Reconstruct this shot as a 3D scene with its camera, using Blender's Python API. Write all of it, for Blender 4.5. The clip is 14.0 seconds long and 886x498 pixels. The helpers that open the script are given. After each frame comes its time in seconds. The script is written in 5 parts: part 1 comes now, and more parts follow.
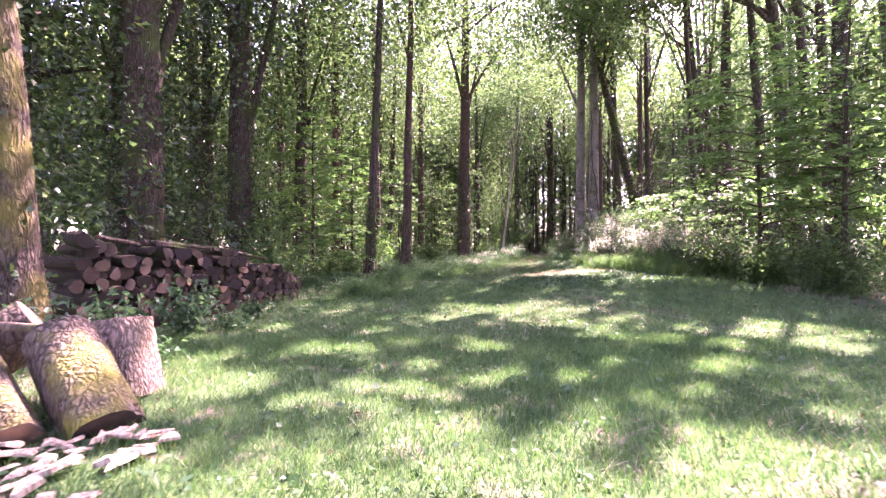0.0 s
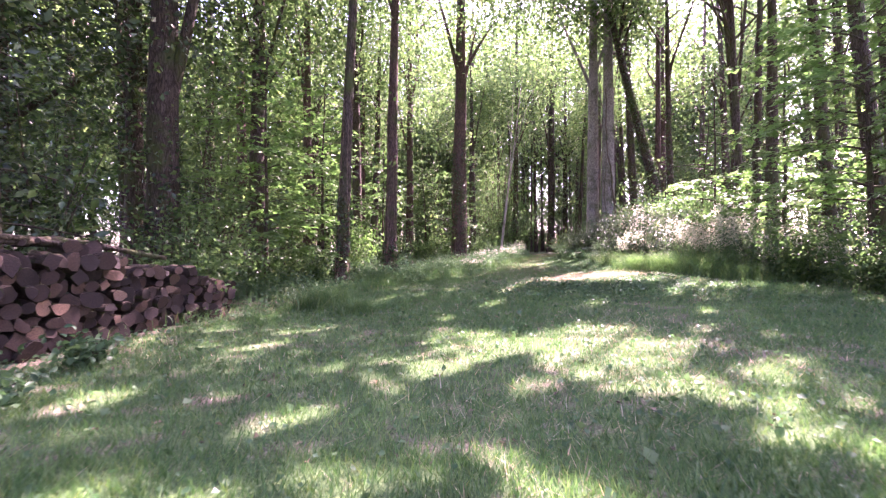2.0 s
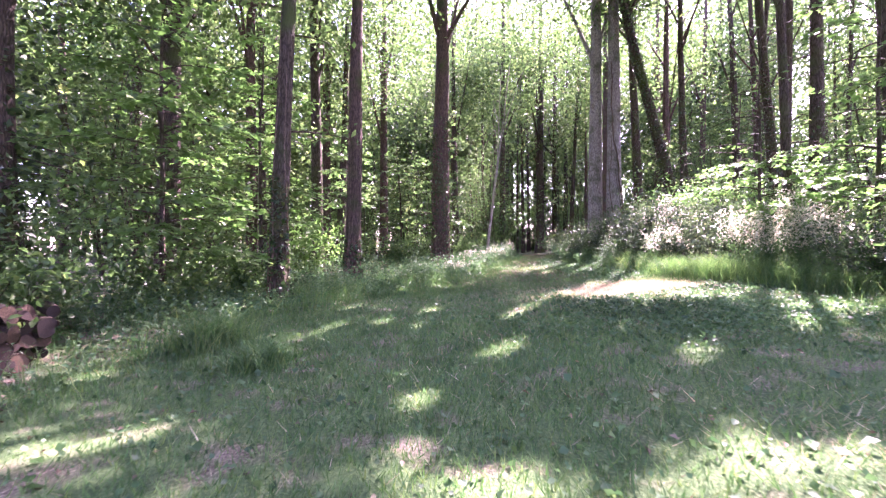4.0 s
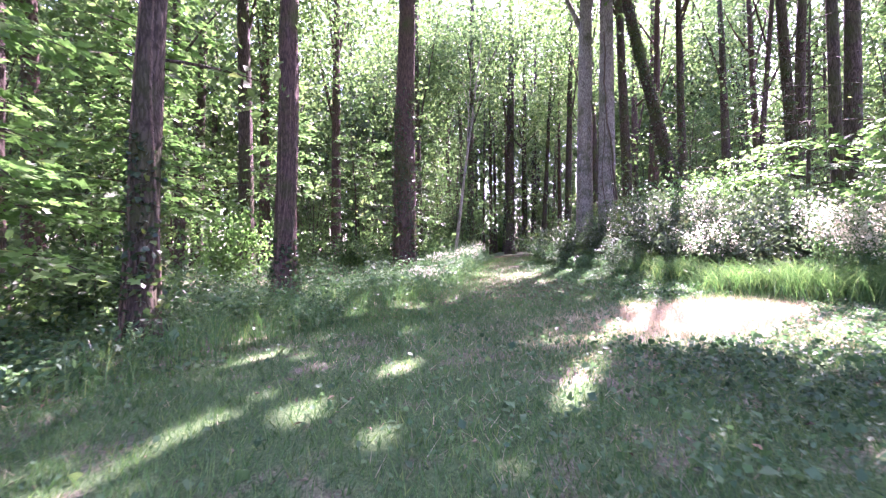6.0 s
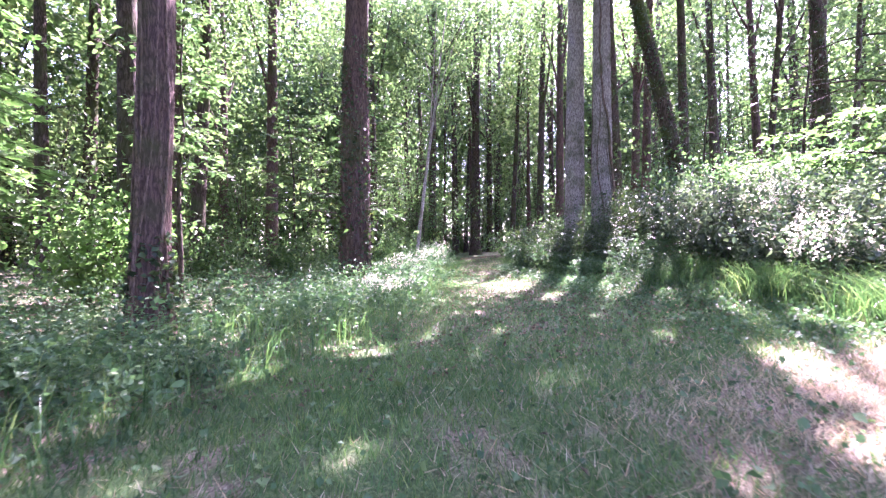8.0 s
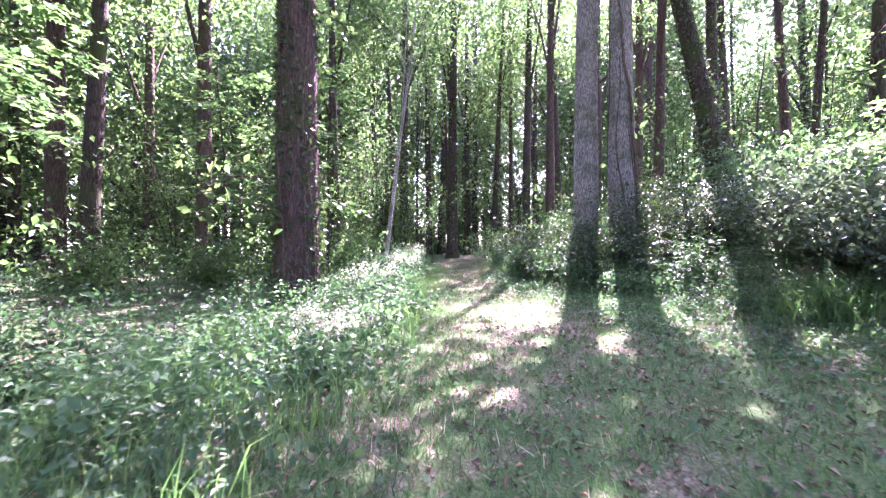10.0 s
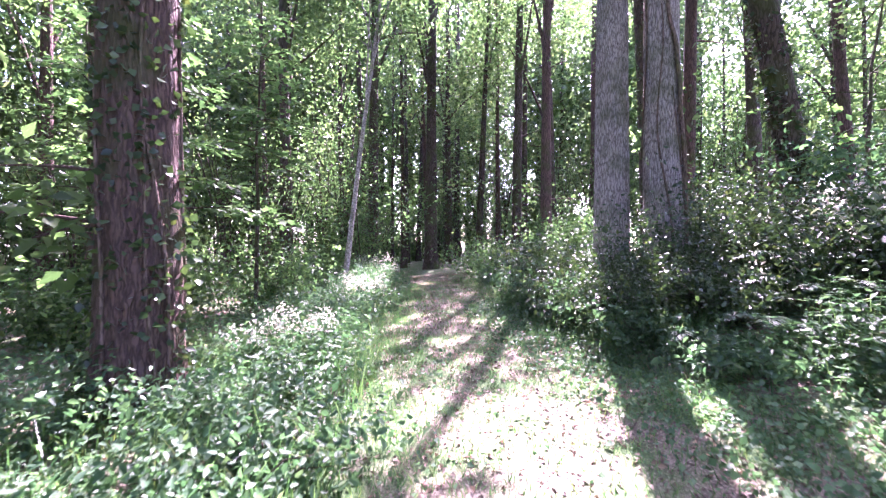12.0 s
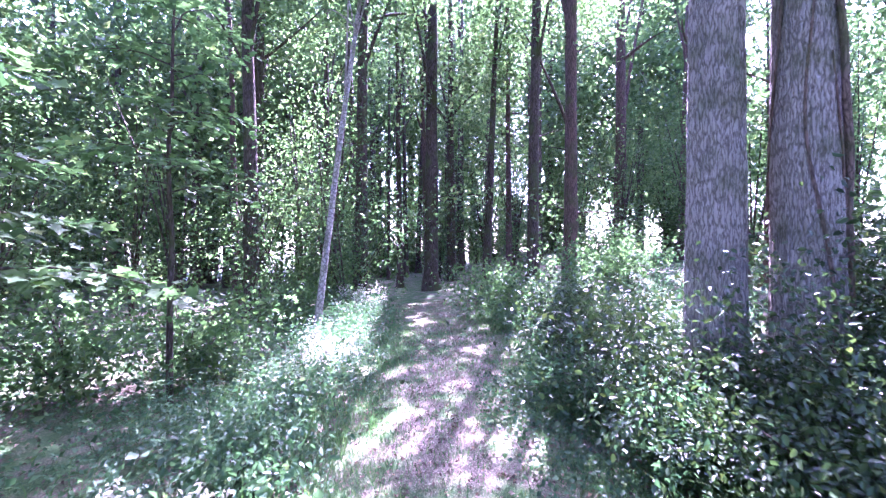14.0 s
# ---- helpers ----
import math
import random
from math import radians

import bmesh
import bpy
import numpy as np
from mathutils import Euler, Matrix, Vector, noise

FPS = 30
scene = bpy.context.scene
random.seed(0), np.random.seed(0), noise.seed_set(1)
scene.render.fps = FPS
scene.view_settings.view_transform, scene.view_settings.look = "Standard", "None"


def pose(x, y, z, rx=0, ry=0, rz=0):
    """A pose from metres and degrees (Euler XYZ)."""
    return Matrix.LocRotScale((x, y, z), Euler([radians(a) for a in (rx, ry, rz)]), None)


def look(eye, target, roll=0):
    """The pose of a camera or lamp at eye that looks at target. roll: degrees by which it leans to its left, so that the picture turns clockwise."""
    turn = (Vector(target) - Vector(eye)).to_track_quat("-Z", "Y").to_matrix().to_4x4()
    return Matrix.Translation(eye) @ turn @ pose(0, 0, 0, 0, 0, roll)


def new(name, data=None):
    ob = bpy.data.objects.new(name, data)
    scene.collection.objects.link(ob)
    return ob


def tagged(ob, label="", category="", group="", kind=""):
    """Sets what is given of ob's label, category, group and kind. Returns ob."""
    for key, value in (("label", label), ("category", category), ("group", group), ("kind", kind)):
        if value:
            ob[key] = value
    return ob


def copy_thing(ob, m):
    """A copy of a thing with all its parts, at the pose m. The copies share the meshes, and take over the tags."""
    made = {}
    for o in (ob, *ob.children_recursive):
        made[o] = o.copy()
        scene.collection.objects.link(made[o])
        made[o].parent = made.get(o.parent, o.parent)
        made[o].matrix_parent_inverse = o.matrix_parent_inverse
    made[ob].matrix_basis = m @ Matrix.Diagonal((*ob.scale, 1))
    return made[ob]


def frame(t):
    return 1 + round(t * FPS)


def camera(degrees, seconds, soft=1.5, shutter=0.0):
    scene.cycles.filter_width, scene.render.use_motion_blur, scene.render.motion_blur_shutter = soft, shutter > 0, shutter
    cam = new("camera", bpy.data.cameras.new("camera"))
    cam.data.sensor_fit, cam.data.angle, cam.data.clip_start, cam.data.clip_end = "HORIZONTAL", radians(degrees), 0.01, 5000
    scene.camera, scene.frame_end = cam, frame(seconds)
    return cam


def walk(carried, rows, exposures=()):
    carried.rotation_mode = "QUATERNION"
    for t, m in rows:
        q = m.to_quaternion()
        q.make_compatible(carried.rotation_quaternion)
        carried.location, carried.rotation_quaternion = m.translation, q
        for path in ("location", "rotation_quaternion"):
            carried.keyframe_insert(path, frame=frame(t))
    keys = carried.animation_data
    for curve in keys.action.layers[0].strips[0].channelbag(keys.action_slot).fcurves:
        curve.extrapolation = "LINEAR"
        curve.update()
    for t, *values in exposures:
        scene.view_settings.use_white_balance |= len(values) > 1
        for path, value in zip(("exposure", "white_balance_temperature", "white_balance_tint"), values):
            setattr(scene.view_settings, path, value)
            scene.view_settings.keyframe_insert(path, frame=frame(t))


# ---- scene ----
SKY, SUN = 0.14, 5.0
EXPOSURES = [(0.0, 3.6, 6600, 78), (6.0, 3.92, 5950, 75), (11.0, 4.15, 5800, 71), (13.0, 3.95, 5800, 73), (13.5, 4.05, 5800, 72), (14.0, 4.45, 5120, 79)]
cam = camera(88.5, 14.0, soft=1.3, shutter=0.25)
# seconds, place and heading of the flight; the lens looks almost level all along
PATH = [
    (0.0, 0.000, 0.000, 1.350, 0.00), (0.5, -0.024, 0.998, 1.308, -0.24), (1.0, -0.055, 2.044, 1.290, -0.43),
    (1.5, -0.090, 3.080, 1.259, -0.63), (2.0, -0.059, 4.160, 1.249, -1.16), (2.5, -0.038, 5.170, 1.220, -1.60),
    (3.0, 0.048, 6.239, 1.238, -2.23), (3.5, 0.091, 7.264, 1.257, -2.91), (4.0, 0.103, 8.258, 1.277, -3.70),
    (4.5, 0.099, 9.232, 1.297, -4.64), (5.0, 0.093, 10.201, 1.318, -5.79), (5.5, 0.097, 11.177, 1.338, -7.20),
    (6.0, 0.127, 12.173, 1.359, -8.93), (6.5, 0.218, 13.125, 1.352, -11.23), (7.0, 0.330, 14.124, 1.381, -12.60),
    (7.5, 0.406, 15.062, 1.398, -13.41), (8.0, 0.495, 16.038, 1.395, -14.64), (8.5, 0.618, 16.982, 1.411, -15.75),
    (9.0, 0.780, 17.902, 1.447, -16.75), (9.5, 0.988, 18.804, 1.501, -17.64), (10.0, 1.248, 19.698, 1.575, -18.45),
    (10.5, 1.567, 20.591, 1.667, -19.18), (11.0, 1.952, 21.492, 1.778, -19.85), (11.5, 2.323, 22.391, 1.900, -20.20),
    (12.0, 2.727, 23.281, 2.114, -20.71), (12.5, 3.037, 24.104, 2.361, -20.79), (13.0, 3.354, 24.976, 2.571, -20.60),
    (13.5, 3.693, 25.807, 2.794, -20.49), (14.0, 4.003, 26.600, 3.010, -20.40),
]
walk(cam, [(t, pose(x, y, z, 90.18, 0, yaw)) for t, x, y, z, yaw in PATH], EXPOSURES)

# ---- daylight: a high sun ahead and to the right, clear sky ----
SUN_AZ, SUN_EL = 37.0, 50.0
TO_SUN = Vector((math.sin(radians(SUN_AZ)) * math.cos(radians(SUN_EL)), math.cos(radians(SUN_AZ)) * math.cos(radians(SUN_EL)), math.sin(radians(SUN_EL))))
world = bpy.data.worlds.new("sky")
scene.world = world
world.use_nodes = True
wt = world.node_tree
sky = wt.nodes.new("ShaderNodeTexSky")
sky.sky_type = "NISHITA"
sky.sun_disc = False
sky.sun_elevation, sky.sun_rotation = radians(SUN_EL), radians(SUN_AZ)
sky.dust_density = 2.0
back = wt.nodes["Background"]
back.inputs["Strength"].default_value = SKY
wt.links.new(sky.outputs["Color"], back.inputs["Color"])
sun_data = bpy.data.lights.new("sun", "SUN")
sun_data.energy, sun_data.angle, sun_data.color = SUN, radians(0.53), (1.0, 0.94, 0.84)
sun = new("sun", sun_data)
sun.matrix_world = look(Vector((0, 0, 40)) + TO_SUN * 10, (0, 0, 40))


# ---- materials ----
def nodes_of(name):
    mat = bpy.data.materials.new(name)
    mat.use_nodes = True
    nt = mat.node_tree
    return mat, nt, nt.nodes["Principled BSDF"], nt.nodes["Material Output"]


def noise_node(nt, scale, detail=4.0, coords="Object", stretch=(1, 1, 1)):
    tc = nt.nodes.new("ShaderNodeTexCoord")
    mp = nt.nodes.new("ShaderNodeMapping")
    mp.inputs["Scale"].default_value = stretch
    nt.links.new(tc.outputs[coords], mp.inputs["Vector"])
    n = nt.nodes.new("ShaderNodeTexNoise")
    n.inputs["Scale"].default_value, n.inputs["Detail"].default_value = scale, detail
    nt.links.new(mp.outputs["Vector"], n.inputs["Vector"])
    return n


def ramp(nt, source, stops):
    r = nt.nodes.new("ShaderNodeValToRGB")
    while len(r.color_ramp.elements) < len(stops):
        r.color_ramp.elements.new(0.5)
    for e, (p, c) in zip(r.color_ramp.elements, stops):
        e.position, e.color = p, (*c, 1)
    nt.links.new(source, r.inputs["Fac"])
    return r


def mix_colour(nt, fac, a, b, mode="MIX"):
    m = nt.nodes.new("ShaderNodeMix")
    m.data_type, m.blend_type = "RGBA", mode
    if isinstance(fac, (int, float)):
        m.inputs[0].default_value = fac
    else:
        nt.links.new(fac, m.inputs[0])
    for k, v in ((6, a), (7, b)):
        if isinstance(v, tuple):
            m.inputs[k].default_value = (*v, 1)
        else:
            nt.links.new(v, m.inputs[k])
    return m.outputs[2]


def bump(nt, bsdf, height, strength, distance):
    b = nt.nodes.new("ShaderNodeBump")
    b.inputs["Strength"].default_value, b.inputs["Distance"].default_value = strength, distance
    nt.links.new(height, b.inputs["Height"])
    nt.links.new(b.outputs["Normal"], bsdf.inputs["Normal"])


def leaf_material(name, dark, mid, light, through_light, share=0.45, rough=0.42, patch=0.5):
    """Thin leaves: a glossy skin and light shining through; each leaf has its own tone."""
    mat, nt, bsdf, out = nodes_of(name)
    geo = nt.nodes.new("ShaderNodeNewGeometry")
    tone = ramp(nt, geo.outputs["Random Per Island"], [(0.0, dark), (0.5, mid), (0.93, light), (1.0, (light[0] * 1.5, light[1] * 1.15, light[2]))])
    drift = noise_node(nt, patch, 3.0)
    shade = ramp(nt, drift.outputs["Fac"], [(0.35, (0.62, 0.66, 0.6)), (0.65, (1.15, 1.1, 1.0))])
    colour = mix_colour(nt, 1.0, tone.outputs["Color"], shade.outputs["Color"], "MULTIPLY")
    nt.links.new(colour, bsdf.inputs["Base Color"])
    bsdf.inputs["Roughness"].default_value = rough
    bsdf.inputs["Specular IOR Level"].default_value = 0.36
    trans = nt.nodes.new("ShaderNodeBsdfTranslucent")
    lit = mix_colour(nt, 1.0, colour, through_light, "MULTIPLY")
    nt.links.new(lit, trans.inputs["Color"])
    mix = nt.nodes.new("ShaderNodeMixShader")
    mix.inputs[0].default_value = share
    nt.links.new(bsdf.outputs[0], mix.inputs[1])
    nt.links.new(trans.outputs[0], mix.inputs[2])
    nt.links.new(mix.outputs[0], out.inputs["Surface"])
    return mat


def bark_material(name, deep, ridge, moss=(0.05, 0.07, 0.02), moss_share=0.25, scale=9.0, depth=0.03, stretch=0.16):
    """Plates drawn out along the trunk, with dark furrows between them, fine grain and moss in patches."""
    mat, nt, bsdf, out = nodes_of(name)
    grain = noise_node(nt, scale * 2.5, 6.0, stretch=(1, 1, stretch * 2))
    warp = noise_node(nt, scale * 0.7, 3.0, stretch=(1, 1, 0.5))
    wide = noise_node(nt, 1.3, 3.0)
    tc = nt.nodes.new("ShaderNodeTexCoord")
    shift = nt.nodes.new("ShaderNodeVectorMath")
    shift.operation = "MULTIPLY_ADD"
    shift.inputs[1].default_value = (1.5 / scale, 1.5 / scale, 1.5 / scale)
    nt.links.new(warp.outputs["Color"], shift.inputs[0])
    nt.links.new(tc.outputs["Object"], shift.inputs[2])
    mp = nt.nodes.new("ShaderNodeMapping")
    mp.inputs["Scale"].default_value = (1, 1, stretch)
    nt.links.new(shift.outputs[0], mp.inputs["Vector"])
    cells = nt.nodes.new("ShaderNodeTexVoronoi")
    cells.feature = "DISTANCE_TO_EDGE"
    cells.inputs["Scale"].default_value = scale * 1.5
    nt.links.new(mp.outputs["Vector"], cells.inputs["Vector"])
    rise = nt.nodes.new("ShaderNodeMapRange")
    rise.inputs["From Max"].default_value = 0.42
    nt.links.new(cells.outputs["Distance"], rise.inputs["Value"])
    relief = nt.nodes.new("ShaderNodeMath")
    relief.operation = "MULTIPLY_ADD"
    relief.inputs[1].default_value = 1.1
    nt.links.new(grain.outputs["Fac"], relief.inputs[0])
    nt.links.new(rise.outputs["Result"], relief.inputs[2])
    plates = ramp(nt, relief.outputs[0], [(0.4, deep), (0.8, tuple((a + b) / 2 for a, b in zip(deep, ridge))), (1.0, ridge)])
    spots = ramp(nt, wide.outputs["Fac"], [(0.5 - 0.1 + 0.12 * (1 - moss_share), (0, 0, 0)), (0.78 - 0.2 * moss_share, (1, 1, 1))])
    colour = mix_colour(nt, spots.outputs["Color"], plates.outputs["Color"], moss)
    nt.links.new(colour, bsdf.inputs["Base Color"])
    bsdf.inputs["Roughness"].default_value = 0.9
    bsdf.inputs["Specular IOR Level"].default_value = 0.2
    bump(nt, bsdf, relief.outputs[0], 0.9, depth * 0.6)
    return mat


M_CANOPY = leaf_material("canopy_leaves", (0.042, 0.08, 0.028), (0.07, 0.125, 0.04), (0.115, 0.175, 0.068), (1.7, 2.0, 1.7), 0.52, 0.46)
M_SHRUB = leaf_material("shrub_leaves", (0.035, 0.078, 0.03), (0.062, 0.125, 0.042), (0.1, 0.18, 0.066), (1.7, 1.95, 1.6), 0.5, 0.48)
M_BROAD = leaf_material("broad_leaves", (0.065, 0.14, 0.042), (0.095, 0.19, 0.052), (0.125, 0.23, 0.08), (1.45, 1.75, 1.4), 0.5, 0.48)
M_WEED = leaf_material("weed_leaves", (0.034, 0.094, 0.047), (0.06, 0.14, 0.068), (0.095, 0.19, 0.095), (1.4, 1.55, 1.1), 0.42, 0.52)
M_BRAMBLE = leaf_material("bramble_leaves", (0.04, 0.075, 0.045), (0.07, 0.115, 0.068), (0.11, 0.165, 0.105), (1.4, 1.5, 1.1), 0.3, 0.42)
M_FERN = leaf_material("fern_fronds", (0.03, 0.08, 0.045), (0.05, 0.12, 0.065), (0.085, 0.17, 0.085), (1.3, 1.5, 1.0), 0.4, 0.55)
# ivy leaf tone, also given to crowns and shrubs to paint in shade
M_IVY_SHADE = leaf_material("ivy_and_shade_leaves", (0.022, 0.05, 0.024), (0.038, 0.08, 0.034), (0.07, 0.125, 0.045), (1.4, 1.5, 0.9), 0.25, 0.34)
M_PALE = leaf_material("dry_weed_heads", (0.36, 0.37, 0.31), (0.52, 0.53, 0.47), (0.68, 0.68, 0.62), (1.2, 1.2, 1.1), 0.55, 0.6)
M_GRASS = leaf_material("grass_blades", (0.034, 0.107, 0.042), (0.066, 0.168, 0.062), (0.135, 0.23, 0.1), (1.42, 1.57, 0.95), 0.4, 0.4, 0.9)
# dry grass of the lawn; its pale tone also paints the sunlit patch
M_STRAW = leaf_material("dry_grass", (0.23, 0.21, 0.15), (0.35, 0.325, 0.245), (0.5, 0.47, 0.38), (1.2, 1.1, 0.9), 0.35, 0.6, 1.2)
M_LITTER = leaf_material("dead_leaves", (0.07, 0.045, 0.03), (0.14, 0.10, 0.07), (0.30, 0.23, 0.17), (1.1, 1.0, 0.9), 0.15, 0.6, 1.5)
M_BARK = bark_material("grey_bark", (0.095, 0.08, 0.066), (0.36, 0.325, 0.28), moss_share=0.12, scale=17.0, depth=0.04, stretch=0.16)
M_BARK_RED = bark_material("brown_bark", (0.04, 0.026, 0.021), (0.115, 0.075, 0.06), moss_share=0.1, scale=15.0, stretch=0.1)
M_BARK_DARK = bark_material("dark_bark", (0.022, 0.016, 0.012), (0.085, 0.064, 0.048), moss_share=0.35, scale=12.0, stretch=0.14)
M_BARK_MOSS = bark_material("mossy_bark", (0.022, 0.016, 0.013), (0.17, 0.13, 0.10), (0.24, 0.23, 0.04), 0.9, 15.0, 0.07, 0.22)
M_BARK_OLD = bark_material("old_mossy_bark", (0.024, 0.018, 0.014), (0.10, 0.075, 0.058), (0.16, 0.15, 0.03), 0.6, 13.0, 0.06, 0.2)
M_BARK_STUMP = bark_material("stump_bark", (0.07, 0.05, 0.04), (0.24, 0.175, 0.14), (0.2, 0.16, 0.09), 0.4, 16.0, 0.04, 0.3)
M_BARK_PALE = bark_material("pale_bark", (0.10, 0.09, 0.075), (0.34, 0.31, 0.27), moss_share=0.2, scale=7.0, depth=0.01, stretch=0.8)
M_VINE = bark_material("vine_bark", (0.05, 0.035, 0.025), (0.17, 0.12, 0.09), moss_share=0.05, scale=16.0, depth=0.01)


def wood_end_material():
    mat, nt, bsdf, out = nodes_of("cut_wood_end")
    info = nt.nodes.new("ShaderNodeObjectInfo")
    tc = nt.nodes.new("ShaderNodeTexCoord")
    w = nt.nodes.new("ShaderNodeTexWave")
    w.wave_type, w.rings_direction = "RINGS", "X"
    w.inputs["Scale"].default_value, w.inputs["Distortion"].default_value = 26.0, 2.0
    nt.links.new(tc.outputs["Object"], w.inputs["Vector"])
    rings = ramp(nt, w.outputs["Fac"], [(0.2, (0.11, 0.078, 0.06)), (0.8, (0.19, 0.14, 0.11))])
    weather = ramp(nt, info.outputs["Random"], [(0.0, (0.13, 0.105, 0.085)), (0.6, (0.3, 0.24, 0.19)), (0.86, (0.65, 0.53, 0.41)), (1.0, (1.4, 1.2, 0.95))])
    stain = noise_node(nt, 7.0, 4.0)
    dirt = ramp(nt, stain.outputs["Fac"], [(0.35, (0.5, 0.46, 0.44)), (0.62, (1.05, 1.0, 1.0))])
    c = mix_colour(nt, 1.0, rings.outputs["Color"], weather.outputs["Color"], "MULTIPLY")
    c = mix_colour(nt, 1.0, c, dirt.outputs["Color"], "MULTIPLY")
    nt.links.new(c, bsdf.inputs["Base Color"])
    bsdf.inputs["Roughness"].default_value = 0.85
    bump(nt, bsdf, stain.outputs["Fac"], 0.5, 0.01)
    return mat


M_END = wood_end_material()
M_CHIP = bark_material("pale_split_wood", (0.16, 0.11, 0.075), (0.42, 0.33, 0.25), (0.2, 0.17, 0.10), 0.3, 14.0, 0.006, 0.3)


def ground_material():
    """Soil under thin turf: green, straw and bare brown drifting into each other."""
    mat, nt, bsdf, out = nodes_of("turf_soil")
    big, mid, fine = noise_node(nt, 0.35, 4.0), noise_node(nt, 2.2, 5.0), noise_node(nt, 45.0, 4.0)
    green = ramp(nt, fine.outputs["Fac"], [(0.3, (0.026, 0.056, 0.02)), (0.55, (0.058, 0.112, 0.04)), (0.75, (0.14, 0.175, 0.07))])
    brown = ramp(nt, fine.outputs["Fac"], [(0.3, (0.08, 0.06, 0.045)), (0.55, (0.19, 0.155, 0.115)), (0.75, (0.42, 0.37, 0.28))])
    at = nt.nodes.new("ShaderNodeAttribute")
    at.attribute_name = "bare"
    add = nt.nodes.new("ShaderNodeMath")
    add.operation = "ADD"
    nt.links.new(at.outputs["Fac"], add.inputs[0])
    nt.links.new(mid.outputs["Fac"], add.inputs[1])
    add2 = nt.nodes.new("ShaderNodeMath")
    add2.operation = "MULTIPLY_ADD"
    nt.links.new(big.outputs["Fac"], add2.inputs[0])
    add2.inputs[1].default_value = 0.5
    nt.links.new(add.outputs[0], add2.inputs[2])
    share = ramp(nt, add2.outputs[0], [(0.78, (0, 0, 0)), (1.12, (1, 1, 1))])
    c = mix_colour(nt, share.outputs["Color"], green.outputs["Color"], brown.outputs["Color"])
    nt.links.new(c, bsdf.inputs["Base Color"])
    bsdf.inputs["Roughness"].default_value = 0.95
    bsdf.inputs["Specular IOR Level"].default_value = 0.15
    bump(nt, bsdf, fine.outputs["Fac"], 0.8, 0.03)
    return mat


M_GROUND = ground_material()


# ---- the lie of the land ----
def smooth(a, b, v):
    q = np.clip((np.asarray(v, float) - a) / (b - a), 0, 1)
    return q * q * (3 - 2 * q)


def axis_x(y):
    """Line about which the land tilts."""
    y = np.asarray(y, float)
    return np.interp(y, [-20, 8, 16, 20, 24, 28, 32, 36, 42, 60, 90], [1.0, 1.0, 1.6, 2.9, 4.2, 5.2, 6.2, 7.7, 9.6, 15.6, 26.0])


def track_x(y):
    """Middle of the lawn and then of the woodland path."""
    return np.interp(np.asarray(y, float), [-20, 6, 12, 16, 20, 24, 28, 32, 36, 42, 60, 90], [1.6, 1.8, 2.4, 3.0, 3.5, 4.5, 5.25, 6.2, 7.7, 9.6, 15.6, 26.0])


def track_half(y):
    return np.interp(np.asarray(y, float), [-20, 6, 12, 16, 20, 24, 27, 31, 60], [5.6, 5.8, 5.9, 5.5, 3.9, 2.1, 1.6, 1.35, 1.1])


def height(x, y):
    x, y = np.asarray(x, float), np.asarray(y, float)
    off = x - axis_x(y)
    z = 0.0275 * np.clip(y - 8, 0, 45) + 0.06 * smooth(6, 15, y) * np.clip(off, -5, 3)
    z = z + 1.35 * smooth(2.0, 6.2, off) * smooth(17, 26, y)
    lumps = 0.03 * np.sin(x * 1.7 + np.sin(y * 0.9)) * np.cos(y * 1.3 + 0.6 * np.sin(x * 1.1))
    return z + lumps


def ground_z(x, y):
    return float(height(x, y))


# sunlit spots on the ground that the crowns leave open: x, y, radius
LAWN_LIGHT = [(2.0, 9.8, 1.0), (-0.7, 8.6, 0.2), (5.4, 7.3, 1.1), (-2.1, 11.6, 0.45), (-1.4, 6.4, 0.5), (0.7, 4.8, 0.4), (-1.2, 2.8, 0.45),
              (1.4, 2.6, 0.6), (-3.9, 4.6, 0.9), (2.0, 4.0, 0.35), (-2.7, 5.0, 0.6), (1.8, 8.4, 0.5), (0.3, 9.5, 0.5), (3.4, 8.2, 0.5),
              (1.0, 10.2, 0.75), (1.3, 9.2, 0.5), (3.2, 5.2, 0.6), (-0.2, 3.6, 0.4), (4.4, 3.4, 0.8), (0.4, 3.0, 0.8), (-0.9, 2.0, 0.7), (2.4, 2.6, 0.7), (-0.8, 4.6, 0.4), (0.2, 6.6, 0.35), (3.0, 6.9, 0.5)]
EDGE_LIGHT = [(3.5, 17.4, 0.55), (4.4, 17.5, 0.85), (5.4, 18.1, 1.15), (6.3, 18.9, 1.1), (4.9, 16.9, 0.7), (3.6, 16.5, 0.50), (4.3, 16.2, 0.55), (4.9, 16.5, 0.50), (3.0, 17.4, 0.40), (3.6, 17.5, 0.50), (5.0, 16.6, 0.45), (7.2, 18.6, 1.3), (8.6, 20.0, 2.0), (7.9, 17.2, 1.2), (9.2, 16.6, 1.5), (10.6, 16.2, 1.1), (-1.5, 15.3, 0.34), (-1.15, 16.1, 0.22), (-0.2, 17.2, 0.16),
              (0.2, 16.6, 0.14), (5.6, 15.9, 0.25), (6.6, 14.9, 0.5), (1.1, 21.4, 0.3), (10.4, 21.6, 1.8), (4.6, 26.0, 0.7), (2.6, 25.5, 0.4)]
